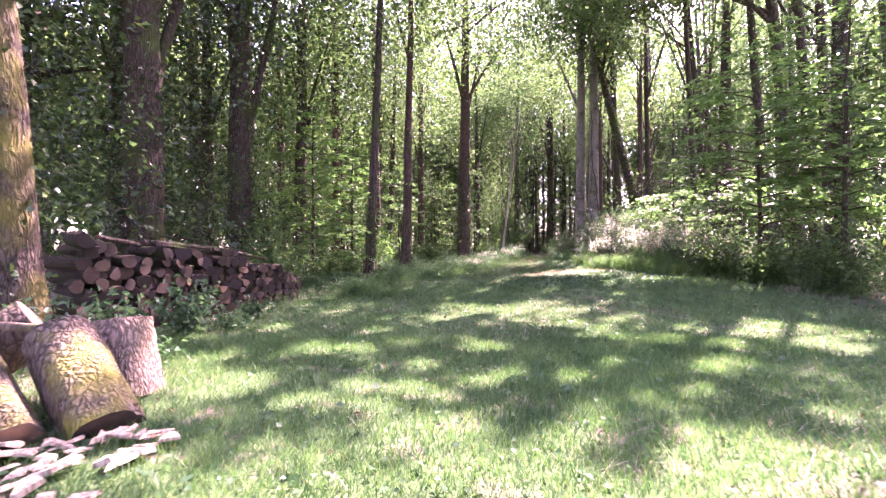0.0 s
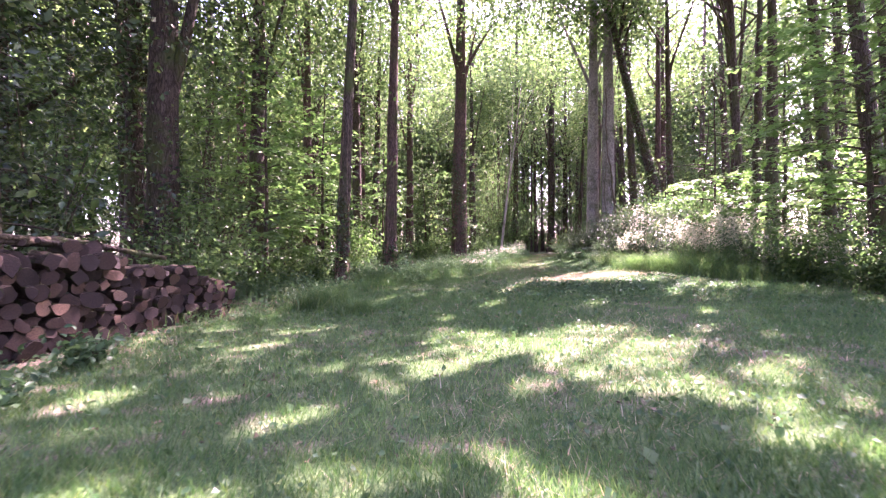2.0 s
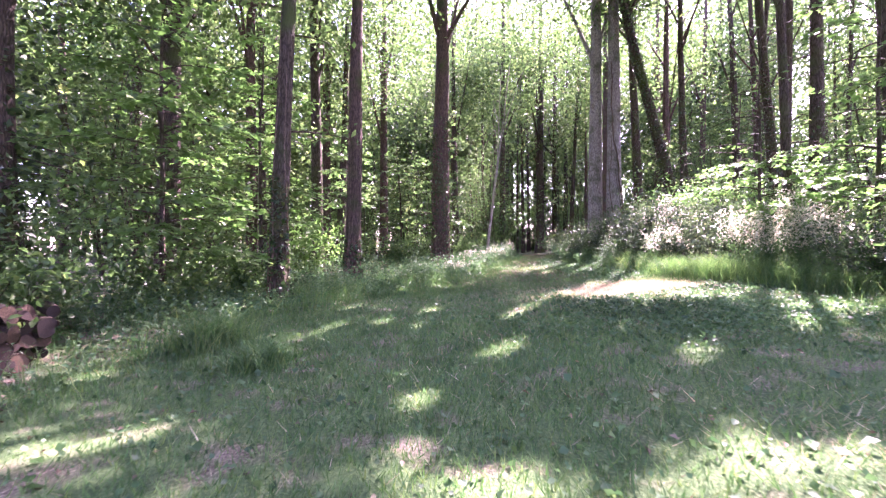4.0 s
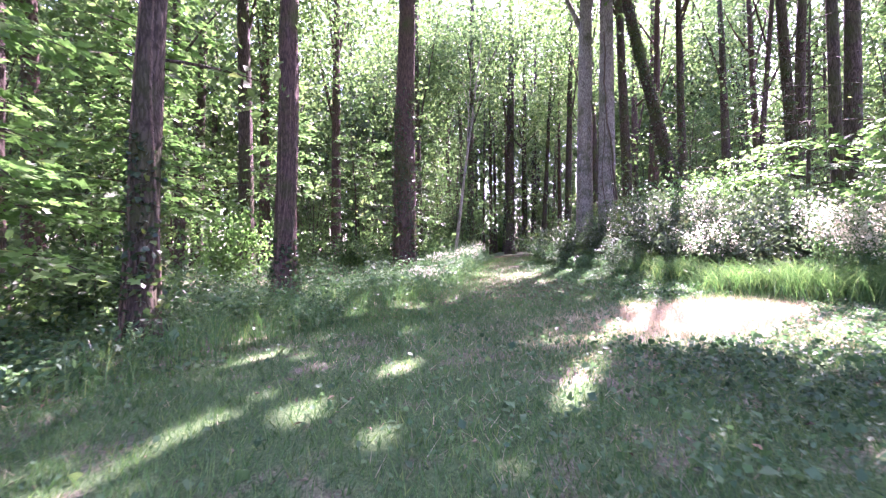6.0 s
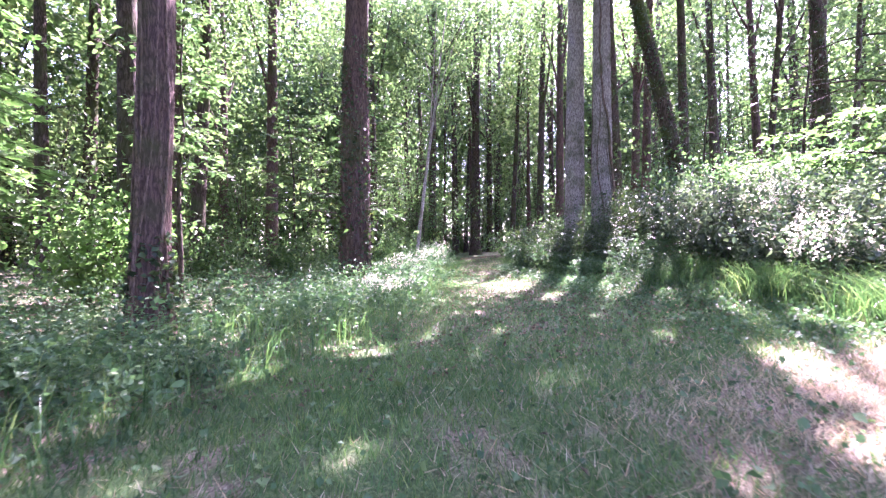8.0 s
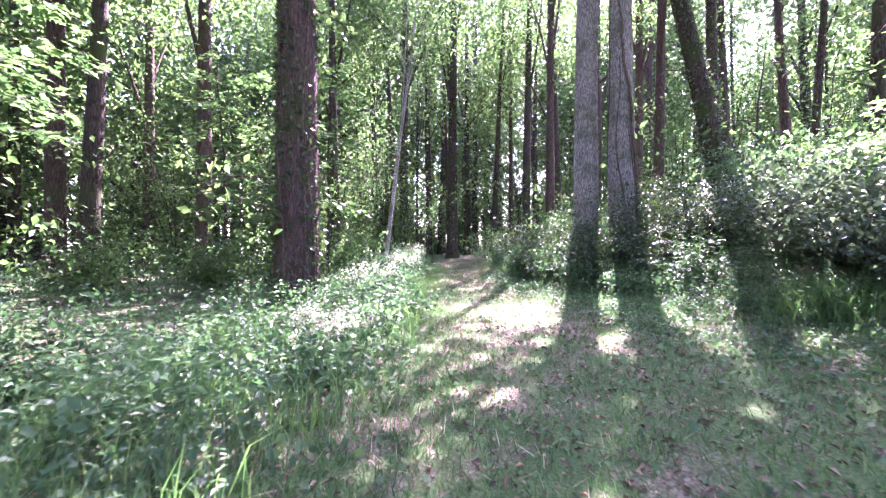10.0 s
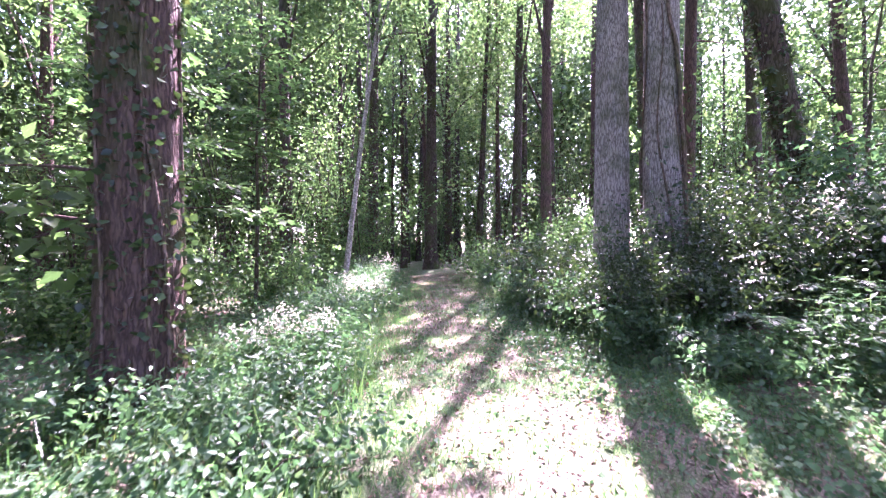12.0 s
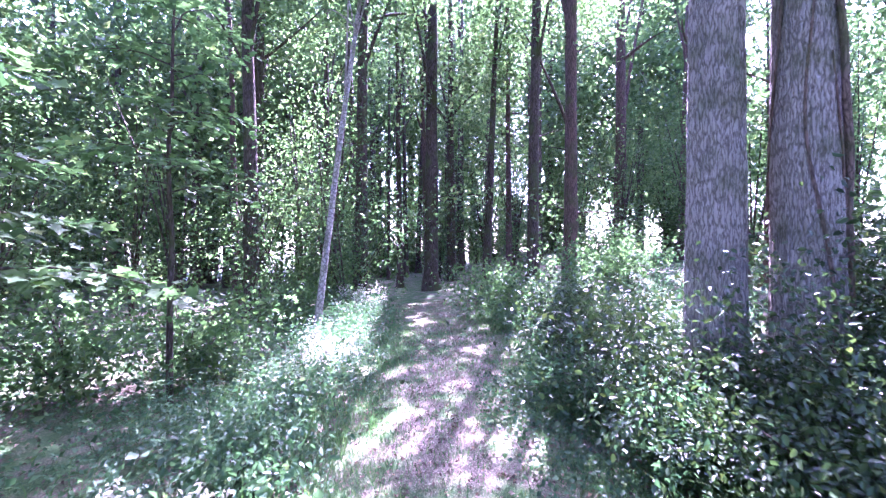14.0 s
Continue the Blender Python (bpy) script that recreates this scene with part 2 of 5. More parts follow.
TRACK_LIGHT = [(4.6, 27.3, 1.25), (3.9, 28.6, 0.4), (4.9, 23.8, 0.3), (8.8, 26.0, 0.4), (6.8, 26.2, 0.4), (7.6, 27.0, 0.3), (4.1, 31.0, 0.25), (5.1, 30.5, 0.28),
               (7.1, 31.0, 0.45), (5.4, 32.8, 0.28), (8.6, 35.6, 0.5), (8.0, 39.8, 0.55), (9.2, 43.5, 0.55), (12.3, 47.0, 0.6), (15.5, 55.0, 0.7), (1.0, 26.3, 0.4)]
SCRUB_LIGHT = [(9.2, 24.2, 1.8), (10.4, 25.4, 1.5), (8.4, 22.8, 1.2), (8.6, 15.2, 1.6), (9.4, 13.0, 1.2), (-6.4, 17.6, 0.8), (8.4, 18.3, 1.9), (9.8, 18.9, 1.9), (5.0, 24.4, 0.3), (4.4, 34.2, 0.5), (5.0, 36.0, 0.5)]
LIGHT = np.array([(x, y, ground_z(x, y), r) for x, y, r in LAWN_LIGHT + EDGE_LIGHT + [(x, y, 0.75 * r) for x, y, r in TRACK_LIGHT] + SCRUB_LIGHT])
SUNWARD = np.array(TO_SUN)


def shafts(p):
    """Broad uneven openings in the high canopy of the wood, seen along the sun's rays."""
    d = (p[:, 2] - 1.0) / SUNWARD[2]
    gx, gy = p[:, 0] - d * SUNWARD[0], p[:, 1] - d * SUNWARD[1]
    n = np.sin(gx * 1.15 + 1.5 * np.sin(gy * 0.55 + 0.7)) + np.sin(gy * 1.05 + 1.4 * np.sin(gx * 0.7)) + 0.5 * np.sin(gx * 2.7 + gy * 1.9)
    lawn = (gx < track_x(gy) + track_half(gy) * 1.35) & (gy < 33)
    lawn |= (np.abs(gx - track_x(gy)) < 2.0) | ((gy > 23) & (gy < 36) & (gx < track_x(gy) + 5.0))
    return (n > np.where((gy > 33) & (gx > -1), -0.75, 0.62)) & ~lawn & (p[:, 2] > 6)


def open_to_sun(p, grow=1.0, low=4.5):
    """True for each point of p that stands between the sun and a sunlit spot; the spots have ragged, drawn-out outlines."""
    hit = np.zeros(len(p), bool)
    ragged = np.random.default_rng(len(p)).uniform(0.75, 1.4, len(p)) ** 2
    d = (p[:, 2] - 0.3) / SUNWARD[2]
    gx, gy = p[:, 0] - d * SUNWARD[0], p[:, 1] - d * SUNWARD[1]
    wx = gx + 0.38 * np.sin(2.3 * gy + 1.7 * np.sin(1.9 * gx)) + 0.2 * np.sin(5.1 * gy + 3.7 * gx)
    wy = gy + 0.34 * np.sin(2.7 * gx + 1.5 * np.sin(1.6 * gy)) + 0.18 * np.sin(5.9 * gx - 4.1 * gy)
    for x, y, z, r in LIGHT:
        s = (z - 0.3) / SUNWARD[2]
        cx, cy = x - s * SUNWARD[0], y - s * SUNWARD[1]
        hit |= ((wx - cx) / 1.25) ** 2 + (wy - cy) ** 2 < (r * grow) ** 2 * ragged
    specks = np.sin(3.1 * gx + 2 * np.sin(1.3 * gy)) + np.sin(3.7 * gy + 2 * np.sin(1.7 * gx)) + np.sin(5.3 * gx - 4.1 * gy) > 2.05
    specks &= ~((gx < -4.2) & (gy < 21))
    return (hit | specks) & (d > low)


# ---- mesh helpers ----
def mesh_of(name, verts, faces, mats, smooth_faces=False, which=None):
    me = bpy.data.meshes.new(name)
    verts, faces = np.asarray(verts, np.float32), np.asarray(faces, np.int32)
    n, k = faces.shape
    me.vertices.add(len(verts))
    me.vertices.foreach_set("co", verts.ravel())
    me.loops.add(n * k)
    me.loops.foreach_set("vertex_index", faces.ravel())
    me.polygons.add(n)
    me.polygons.foreach_set("loop_start", np.arange(0, n * k, k, dtype=np.int32))
    if smooth_faces:
        me.polygons.foreach_set("use_smooth", np.ones(n, bool))
    for m in mats if isinstance(mats, (list, tuple)) else [mats]:
        me.materials.append(m)
    if which is not None:
        me.polygons.foreach_set("material_index", np.asarray(which, np.int32))
    me.update(calc_edges=True)
    return me


def part(name, me, parent, label=""):
    ob = new(name, me)
    ob.parent = parent
    return tagged(ob, label)


def thing(name, x, y, z=None):
    ob = new(name)
    ob.empty_display_size = 0.2
    ob.location = (x, y, ground_z(x, y) if z is None else z)
    return ob


def unit(v):
    return v / np.maximum(np.linalg.norm(v, axis=1, keepdims=True), 1e-9)


# half outlines of a leaf, from stalk to tip: along, across (in half lengths and half widths)
LEAF_SHAPES = {"diamond": [(-0.1, 1.0)], "ovate": [(-0.5, 0.85), (0.25, 0.8)], "lobed": [(-0.75, 0.55), (-0.3, 0.4), (0.05, 1.0), (0.35, 0.38)]}


def leaves(rng, p, size, aspect=0.6, up=0.8, fold=0.12, droop=0.0, shape="diamond", axis=None):
    """A folded leaf at each point of p; with an axis it grows outwards from there. Returns verts and faces (triangles)."""
    n = len(p)
    size = np.broadcast_to(np.asarray(size, float), (n,)) * rng.uniform(0.65, 1.3, n)
    if axis is None:
        normal = unit(rng.normal(size=(n, 3)) + np.array((0, 0, up)))
        a = unit(np.cross(normal, rng.normal(size=(n, 3))))
        a[:, 2] -= droop
        a = unit(a)
    else:
        a = unit(axis + rng.normal(size=(n, 3)) * 0.22)
        normal = unit(np.cross(a, np.cross(np.array((0, 0, 1.0)) + rng.normal(size=(n, 3)) * 0.3, a)))
        p = p + a * (size / 2)[:, None]
    b = unit(np.cross(normal, a))
    L, W = (size / 2)[:, None], (size * aspect / 2)[:, None]
    lift = normal * (size * fold)[:, None]
    half = LEAF_SHAPES[shape]
    right = [p + b * W * c + a * L * d + lift * c for d, c in half]
    left = [p - b * W * c + a * L * d + lift * c for d, c in half]
    v = np.stack([p - a * L] + right + [p + a * L - normal * (size * fold * 0.6)[:, None]] + left[::-1], 1)
    k = v.shape[1]
    base = np.arange(n)[:, None] * k
    if shape == "lobed":
        v = np.concatenate([v, p[:, None]], 1)
        base = np.arange(n)[:, None] * (k + 1)
        f = [base + (k, i, (i + 1) % k) for i in range(k)]
    else:
        m = len(half)
        f = [base + (0, i, i + 1) for i in range(1, m + 1)] + [base + (0, i, i + 1) for i in range(m + 1, k - 1)]
    return v.reshape(-1, 3), np.concatenate(f, 1).reshape(-1, 3)


def join(parts):
    vs, fs, k = [], [], 0
    for v, f in parts:
        vs.append(v), fs.append(f + k)
        k += len(v)
    return np.concatenate(vs), np.concatenate(fs)


def tube(points, radii, sides=10, rough=0.0, seed=0, lobes=0.0, furrow=0.0):
    """A tapered tube through the points, in quads, with an uneven skin."""
    rng = np.random.default_rng(seed)
    pts, radii = np.asarray(points, float), np.asarray(radii, float)
    n = len(pts)
    way = unit(np.gradient(pts, axis=0))
    side = unit(np.cross(way, np.where(np.abs(way[:, 2:3]) > 0.9, (1.0, 0, 0), (0, 0, 1.0))))
    other = np.cross(way, side)
    ang = np.linspace(0, 2 * np.pi, sides, endpoint=False)
    ph = rng.uniform(0, 6.28, 4)
    bumpy = 1 + rough * rng.normal(size=(n, sides)) + lobes * (np.sin(3 * ang + ph[0]) + 0.6 * np.sin(5 * ang + ph[1]))[None] * np.linspace(1, 0.3, n)[:, None]
    if furrow:
        along = np.linalg.norm(np.diff(pts, axis=0, prepend=pts[:1]), axis=1).cumsum()[:, None]
        wander = 0.8 * np.sin(along * 2.1 + 3 * ang + ph[2]) + 0.5 * np.sin(along * 5.3 - 2 * ang + ph[3])
        bumpy = bumpy + furrow * (np.abs(np.sin(11 * ang + wander)) + 0.5 * np.abs(np.sin(17 * ang - 1.4 * wander + along * 1.1)) - 0.9)
    ring = pts[:, None] + (radii[:, None] * bumpy)[..., None] * (np.cos(ang)[None, :, None] * side[:, None] + np.sin(ang)[None, :, None] * other[:, None])
    i, j = np.meshgrid(np.arange(n - 1), np.arange(sides), indexing="ij")
    q = np.stack([i * sides + j, i * sides + (j + 1) % sides, (i + 1) * sides + (j + 1) % sides, (i + 1) * sides + j], -1).reshape(-1, 4)
    return ring.reshape(-1, 3), q


# ---- ground ----
def build_ground():
    xs = np.concatenate([[-400, -200, -90, -50], np.arange(-30, -10, 2.0), np.arange(-10, 16, 0.3), np.arange(16, 50, 2.0), [60, 100, 220, 400]])
    ys = np.concatenate([[-400, -150, -60, -30], np.arange(-12, 0, 1.0), np.arange(0, 46, 0.3), np.arange(46, 92, 2.0), [110, 200, 400]])
    X, Y = np.meshgrid(xs, ys)
    Z = height(X, Y)
    nx = len(xs)
    i, j = np.meshgrid(np.arange(len(ys) - 1), np.arange(nx - 1), indexing="ij")
    f = np.stack([i * nx + j, i * nx + j + 1, (i + 1) * nx + j + 1, (i + 1) * nx + j], -1).reshape(-1, 4)
    me = mesh_of("ground", np.stack([X, Y, Z], -1).reshape(-1, 3), f, M_GROUND, True)
    off = np.abs(X - track_x(Y)) / track_half(Y)
    # the oval at (4.9, 17.9) pales the soil to paint in sunlight
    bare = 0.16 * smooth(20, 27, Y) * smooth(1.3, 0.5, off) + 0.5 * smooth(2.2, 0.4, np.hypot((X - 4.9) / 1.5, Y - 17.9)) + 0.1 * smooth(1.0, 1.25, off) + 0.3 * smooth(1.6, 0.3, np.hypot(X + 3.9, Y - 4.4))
    att = me.attributes.new("bare", "FLOAT", "POINT")
    att.data.foreach_set("value", bare.ravel().astype(np.float32))
    tagged(new("ground", me), "mown lawn turning into a leaf-strewn earth path under trees", "ground", kind="structure")


build_ground()


# ---- trees ----
def trunk_line(h, lean, bend, seed, n=14):
    rng = np.random.default_rng(seed)
    s = np.linspace(0, 1, n) ** 1.25
    w = np.cumsum(rng.normal(size=(n, 2)) * bend, 0) * s[:, None]
    return np.stack([lean[0] * s * h + w[:, 0], lean[1] * s * h + w[:, 1], s * h - 0.25 * (1 - s) ** 8], 1)


def crown_points(rng, centre, radius, tall, clumps, each, spread):
    """Leaf places in uneven clumps inside an egg-shaped crown."""
    c = unit(rng.normal(size=(clumps, 3))) * rng.uniform(0.35, 1.0, (clumps, 1)) * (radius, radius, tall)
    p = np.repeat(c, each, 0) + rng.normal(size=(clumps * each, 3)) * spread * (1, 1, 0.6)
    return p + centre, c + centre


def tree(x, y, r, h, bark, seed, lean=(0, 0), crown=(9, 3.2, 5), clumps=70, each=45, size=0.2, flare=1.5, sides=14, label="", low=0, ivy=0, ivy_top=6.0, vines=0, bend=0.04, limbs=5, name="tree", rings=14, lobes=0.03, carve=1.0, leaf=None, category="tree", furrow=0.0, reach=0.0):
    """A tree with tapered trunk, limbs and a crown of many leaves. crown: height of its foot, radius, half height."""
    rng = np.random.default_rng(seed)
    root = thing(name, x, y)
    line = trunk_line(h, lean, bend, seed, rings)
    s = np.linspace(0, 1, len(line)) ** 1.25
    rad = r * (1 - 0.72 * s) * (1 + (flare - 1) * np.exp(-s * h / 0.45))
    v, q = tube(line, rad, sides, 0.004 if furrow else 0.025, seed, lobes, furrow)
    part("trunk", mesh_of("trunk", v, q, bark, True), root)
    foot, cr, tall = crown
    at = lambda z: np.array([np.interp(z, line[:, 2], line[:, k]) for k in range(3)])
    middle = at(min(foot + tall, h)) + (reach, 0, 0)
    p, c = crown_points(rng, middle, cr, tall, clumps, each, cr * 0.2)
    for k in range(limbs):
        z0 = rng.uniform(foot * 0.85, min(foot + tall, h * 0.9))
        a, b = at(z0), c[rng.integers(len(c))]
        b = np.array((b[0], b[1], max(b[2], z0 + 0.6)))
        bow = (a + b) / 2 + (0, 0, 0.4) + rng.normal(size=3) * 0.2
        t = np.linspace(0, 1, 6)[:, None]
        pts = (1 - t) ** 2 * a + 2 * t * (1 - t) * bow + t * t * b
        rr = float(np.interp(z0, line[:, 2], rad))
        v, q = tube(pts, np.linspace(rr * 0.45, 0.015, 6), 6, 0.03, seed + k)
        part("limb", mesh_of("limb", v, q, bark, True), root)
    if low:
        for k in range(low):
            z0 = rng.uniform(1.8, foot)
            a = at(z0)
            ang = rng.uniform(0, 6.28)
            ln = rng.uniform(0.8, 2.2)
            b = a + (math.cos(ang) * ln, math.sin(ang) * ln, rng.uniform(-0.3, 0.5))
            t = np.linspace(0, 1, 5)[:, None]
            v, q = tube(a + (b - a) * t + np.array((0, 0, 0.25)) * t * (1 - t), np.linspace(0.03, 0.008, 5), 5, 0.05, seed + 50 + k)
            part("branch", mesh_of("branch", v, q, bark, True), root)
            p = np.concatenate([p, a + (b - a) * rng.uniform(0.3, 1.1, (40, 1)) + rng.normal(size=(40, 3)) * 0.28])
    base = np.array(root.location)
    if carve:
        p = p[~(open_to_sun(p + base) | (shafts(p + base) & (rng.random(len(p)) < carve)))]
    v, f = leaves(rng, p, size)
    part("crown", mesh_of("crown", v, f, leaf or M_CANOPY), root)
    if ivy:
        z = rng.uniform(0, 1, ivy) ** 1.3 * ivy_top
        ang = rng.uniform(0, 6.28, ivy)
        keep = np.sin(ang * 2 + z * 1.3 + seed) + rng.normal(size=ivy) * 0.6 > -0.6
        z, ang = z[keep], ang[keep]
        out = np.interp(z, line[:, 2], rad) * 1.02 + np.abs(rng.normal(size=len(z))) * 0.09 * (1.15 - z / ivy_top)
        q = np.stack([np.interp(z, line[:, 2], line[:, 0]) + np.cos(ang) * out, np.interp(z, line[:, 2], line[:, 1]) + np.sin(ang) * out, z], 1)
        v, f = leaves(rng, q, 0.095, 0.9, 0.5)
        part("ivy", mesh_of("ivy", v, f, M_IVY_SHADE), root, "glossy dark green ivy on the bark")
    for k in range(vines):
        zz = np.linspace(-0.1, rng.uniform(3.5, 9), 26)
        a0, turn = rng.uniform(0, 6.28), rng.uniform(-0.9, 0.9)
        ang = a0 + turn * zz * 0.35 + 0.25 * np.sin(zz * rng.uniform(0.8, 1.6) + k)
        out = np.interp(zz, line[:, 2], rad) + 0.008
        pts = np.stack([np.interp(zz, line[:, 2], line[:, 0]) + np.cos(ang) * out, np.interp(zz, line[:, 2], line[:, 1]) + np.sin(ang) * out, zz], 1)
        v, q = tube(pts, np.linspace(0.028, 0.012, 26) * rng.uniform(0.6, 1.3), 6, 0.05, seed + k)
        part("vine", mesh_of("vine", v, q, M_VINE, True), root, "thick bare climbing stem")
    return tagged(root, label or "tall dark-barked woodland tree with a high leafy crown", category, "woodland trees")


def build_main_trees():
    tree(9.32, 30.86, 0.36, 24, M_BARK, 11, (0.0, 0.0), (11, 5.4, 6), 150, 48, 0.22, 1.25, 96, "tall straight tree with furrowed grey bark beside the path", vines=1, bend=0.02, rings=70, furrow=0.085, name="oak_tree")
    tree(10.01, 30.18, 0.37, 24, M_BARK, 12, (0.0, 0.01), (12, 5.4, 6), 150, 48, 0.22, 1.2, 96, "tall grey-barked twin tree with a thick vine twisting up it", vines=3, bend=0.02, rings=70, furrow=0.085, name="oak_tree")
    tree(1.36, 29.22, 0.44, 22, M_BARK_RED, 13, (-0.012, 0), (10, 5.6, 6), 150, 48, 0.22, 1.35, 24, "thick brown tree wrapped in ivy and climbing stems", ivy=2600, ivy_top=7, vines=7, low=6, rings=24)
    tree(-1.88, 23.3, 0.25, 21, M_BARK_RED, 14, (0.012, 0), (11, 6.0, 6), 170, 50, 0.22, 1.6, 24, "brown tree with ropes of ivy stems and an ivy-covered foot", ivy=800, ivy_top=1.5, vines=12, low=0, rings=24)
    tree(-3.09, 19.1, 0.21, 20, M_BARK_DARK, 15, (0.04, 0), (10, 7.0, 5.5), 260, 50, 0.23, 1.5, 18, "slightly leaning dark tree with mossy bark and ivy foot", ivy=900, ivy_top=3, vines=3, low=2, rings=18)
    tree(-1.9, 38.9, 0.30, 26, M_BARK_RED, 16, (0, 0), (8, 5.0, 9), 150, 48, 0.25, low=4)
    tree(12.9, 29.2, 0.30, 20, M_BARK_DARK, 17, (-0.22, 0.05), (10, 3.8, 5), 30, 36, 0.17, 1.3, 16, "leaning ivy-clad tree on the bank", ivy=3500, ivy_top=11, bend=0.05)
    tree(5.0, 38.9, 0.10, 14, M_BARK_PALE, 18, (0.12, 0.02), (7, 2.2, 4), 40, 40, 0.16, 1.2, 10, "slender leaning young birch with pale bark", limbs=4, bend=0.03, name="birch_tree")
    tree(11.2, 47.6, 0.36, 27, M_BARK_DARK, 19, (0, 0), (7, 5.0, 10), 170, 48, 0.27, low=4)
    tree(-5.55, 5.9, 0.33, 16, M_BARK_OLD, 20, (-0.05, 0.0), (5.5, 4.2, 6), 130, 48, 0.2, 2.1, 60, "old broad tree with moss on its furrowed foot", ivy=500, ivy_top=9, vines=1, rings=44, furrow=0.07)
    # these two crowns get the dark ivy leaf to deepen the shade by colour
    tree(-7.6, 11.5, 0.55, 18, M_BARK_DARK, 21, (0, 0), (5.0, 4.6, 6.5), 170, 48, 0.18, 1.4, 16, "massive dark tree with boughs hanging low behind the woodpile", ivy=1500, ivy_top=6, low=8, leaf=M_IVY_SHADE)
    tree(-7.6, 17.0, 0.47, 20, M_BARK_DARK, 22, (0, 0), (5.0, 4.2, 8), 170, 48, 0.18, 1.4, 16, ivy=600, ivy_top=5, low=6, leaf=M_IVY_SHADE)
    tree(-6.8, 21.5, 0.33, 20, M_BARK_DARK, 23, (0.01, 0), (5, 3.8, 7), 120, 48, 0.22, low=5)


build_main_trees()


def build_thick_vine(owner, r):
    """The rope-like stem that climbs one oak, leaving its side and crossing the front."""
    z = np.linspace(-0.2, 9.0, 46)
    ang = np.radians(-38 - 34 * smooth(1.6, 3.2, z) - 55 * smooth(3.0, 6.5, z)) + 0.06 * np.sin(z * 3.3) + 0.04 * np.sin(z * 7.1)
    out = r * (1 - 0.03 * z) * 1.06 + 0.03 + 0.15 * np.exp(-np.clip(z, 0, 9) / 0.5) * 0.4
    v, q = tube(np.stack([np.cos(ang) * out, np.sin(ang) * out + 0.01 * z, z], 1), np.linspace(0.05, 0.028, 46), 9, 0.06, 5)
    part("vine", mesh_of("vine", v, q, M_VINE, True), owner, "thick dark vine twisting across the trunk")


build_thick_vine([o for o in bpy.data.objects if o.name.startswith("oak_tree") and abs(o.location.x - 10.01) < 0.1][0], 0.37)


def build_shade_dark_trees():
    """Added crowns behind the woodpile that close the view; their ivy-dark leaf colour paints in the shade."""
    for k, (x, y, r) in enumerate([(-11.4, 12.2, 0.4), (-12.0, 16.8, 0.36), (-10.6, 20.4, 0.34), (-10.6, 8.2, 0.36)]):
        tree(x, y, r, 19, M_BARK_DARK, 40 + k, (0, 0), (1.2, 3.4, 9), 150, 40, 0.2, 1.4, 12, "added tree with leaf colour darkened to stand in for shade behind the woodpile", limbs=5, leaf=M_IVY_SHADE, carve=0.5)


build_shade_dark_trees()


def build_edge_trees():
    """Wide crowns reaching out over the lawn from its edge, added mostly out of view to shade it."""
    for k, (x, y, r, foot, cr, lean, h) in enumerate([(15.6, 9.0, 0.3, 11, 6.2, -0.38, 23), (15.4, 14.8, 0.28, 11, 6.4, -0.41, 24), (15.4, 26.4, 0.22, 11, 5.0, -0.37, 22), (14.8, 18.8, 0.3, 11.5, 7.6, -0.46, 24), (16.0, 19.4, 0.24, 11.5, 5.6, -0.26, 24), (15.5, 21.6, 0.24, 11, 5.6, -0.3, 23), (13.4, 5.0, 0.3, 10, 5.6, -0.1, 22),
                                                       (13.8, 30.4, 0.2, 10, 4.8, -0.06, 20), (7.2, 44.4, 0.26, 10, 5.0, 0.02, 27), (3.4, 46.5, 0.24, 9, 5.0, 0.0, 27), (13.6, 51.0, 0.28, 8, 4.8, -0.04, 21), (13.0, 33.4, 0.28, 10.5, 6.0, -0.2, 22)]):
        tree(x, y, r, h, M_BARK_DARK, 60 + k, (lean * 0.2, 0.02), (foot, cr, 4.6), 240 if cr > 7 else 140, 58, 0.24, 1.4, 14, limbs=7, low=3, rings=14, ivy=900, ivy_top=7, reach=lean * 0.8 * (foot + 4.6))


build_edge_trees()


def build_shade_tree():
    # added tree; its ivy-dark leaves put the corner's shade into colour
    tree(11.9, 9.6, 0.3, 15, M_BARK_DARK, 59, (0, 0), (0.6, 2.7, 6.5), 150, 44, 0.16, 1.4, 12, "added tree whose darkened leaf colour stands in for shade at the lawn corner", limbs=6, leaf=M_IVY_SHADE, carve=0)


build_shade_tree()


def build_copse():
    """Younger trees whose thin glowing crowns fill the gaps between the old ones."""
    rng = np.random.default_rng(77)
    for k, (x, y) in enumerate([(16.6, 29.6), (19.4, 25.6), (22.5, 30.5), (24.5, 38.4), (27.5, 31.0), (28.5, 43.0), (24.6, 24.2), (21.6, 20.4), (26.4, 35.0), (30.0, 38.0), (11.2, 56.4), (4.4, 55.6)]):
        tree(x, y, rng.uniform(0.09, 0.14), rng.uniform(21, 25), M_BARK_DARK, 900 + k, (rng.normal() * 0.02, rng.normal() * 0.02), (rng.uniform(5, 7), rng.uniform(3.2, 4.2), rng.uniform(8, 9)), 90, 40, 0.24, 1.3, 8, "slender young tree with a long thin leafy crown", limbs=4, rings=9, carve=0.7)

    for k, (x, y) in enumerate([(7.6, 62.0), (12.2, 66.5), (20.5, 66.0), (27.0, 61.0), (2.6, 63.0), (31.0, 52.0)]):
        tree(x, y, 0.34, 33, M_BARK_DARK, 950 + k, (0.0, 0.01), (9, 5.2, 11.5), 110, 30, 0.5, 1.4, 8, "tall old tree closing the far side of the wood", limbs=4, rings=9, carve=0)


build_copse()


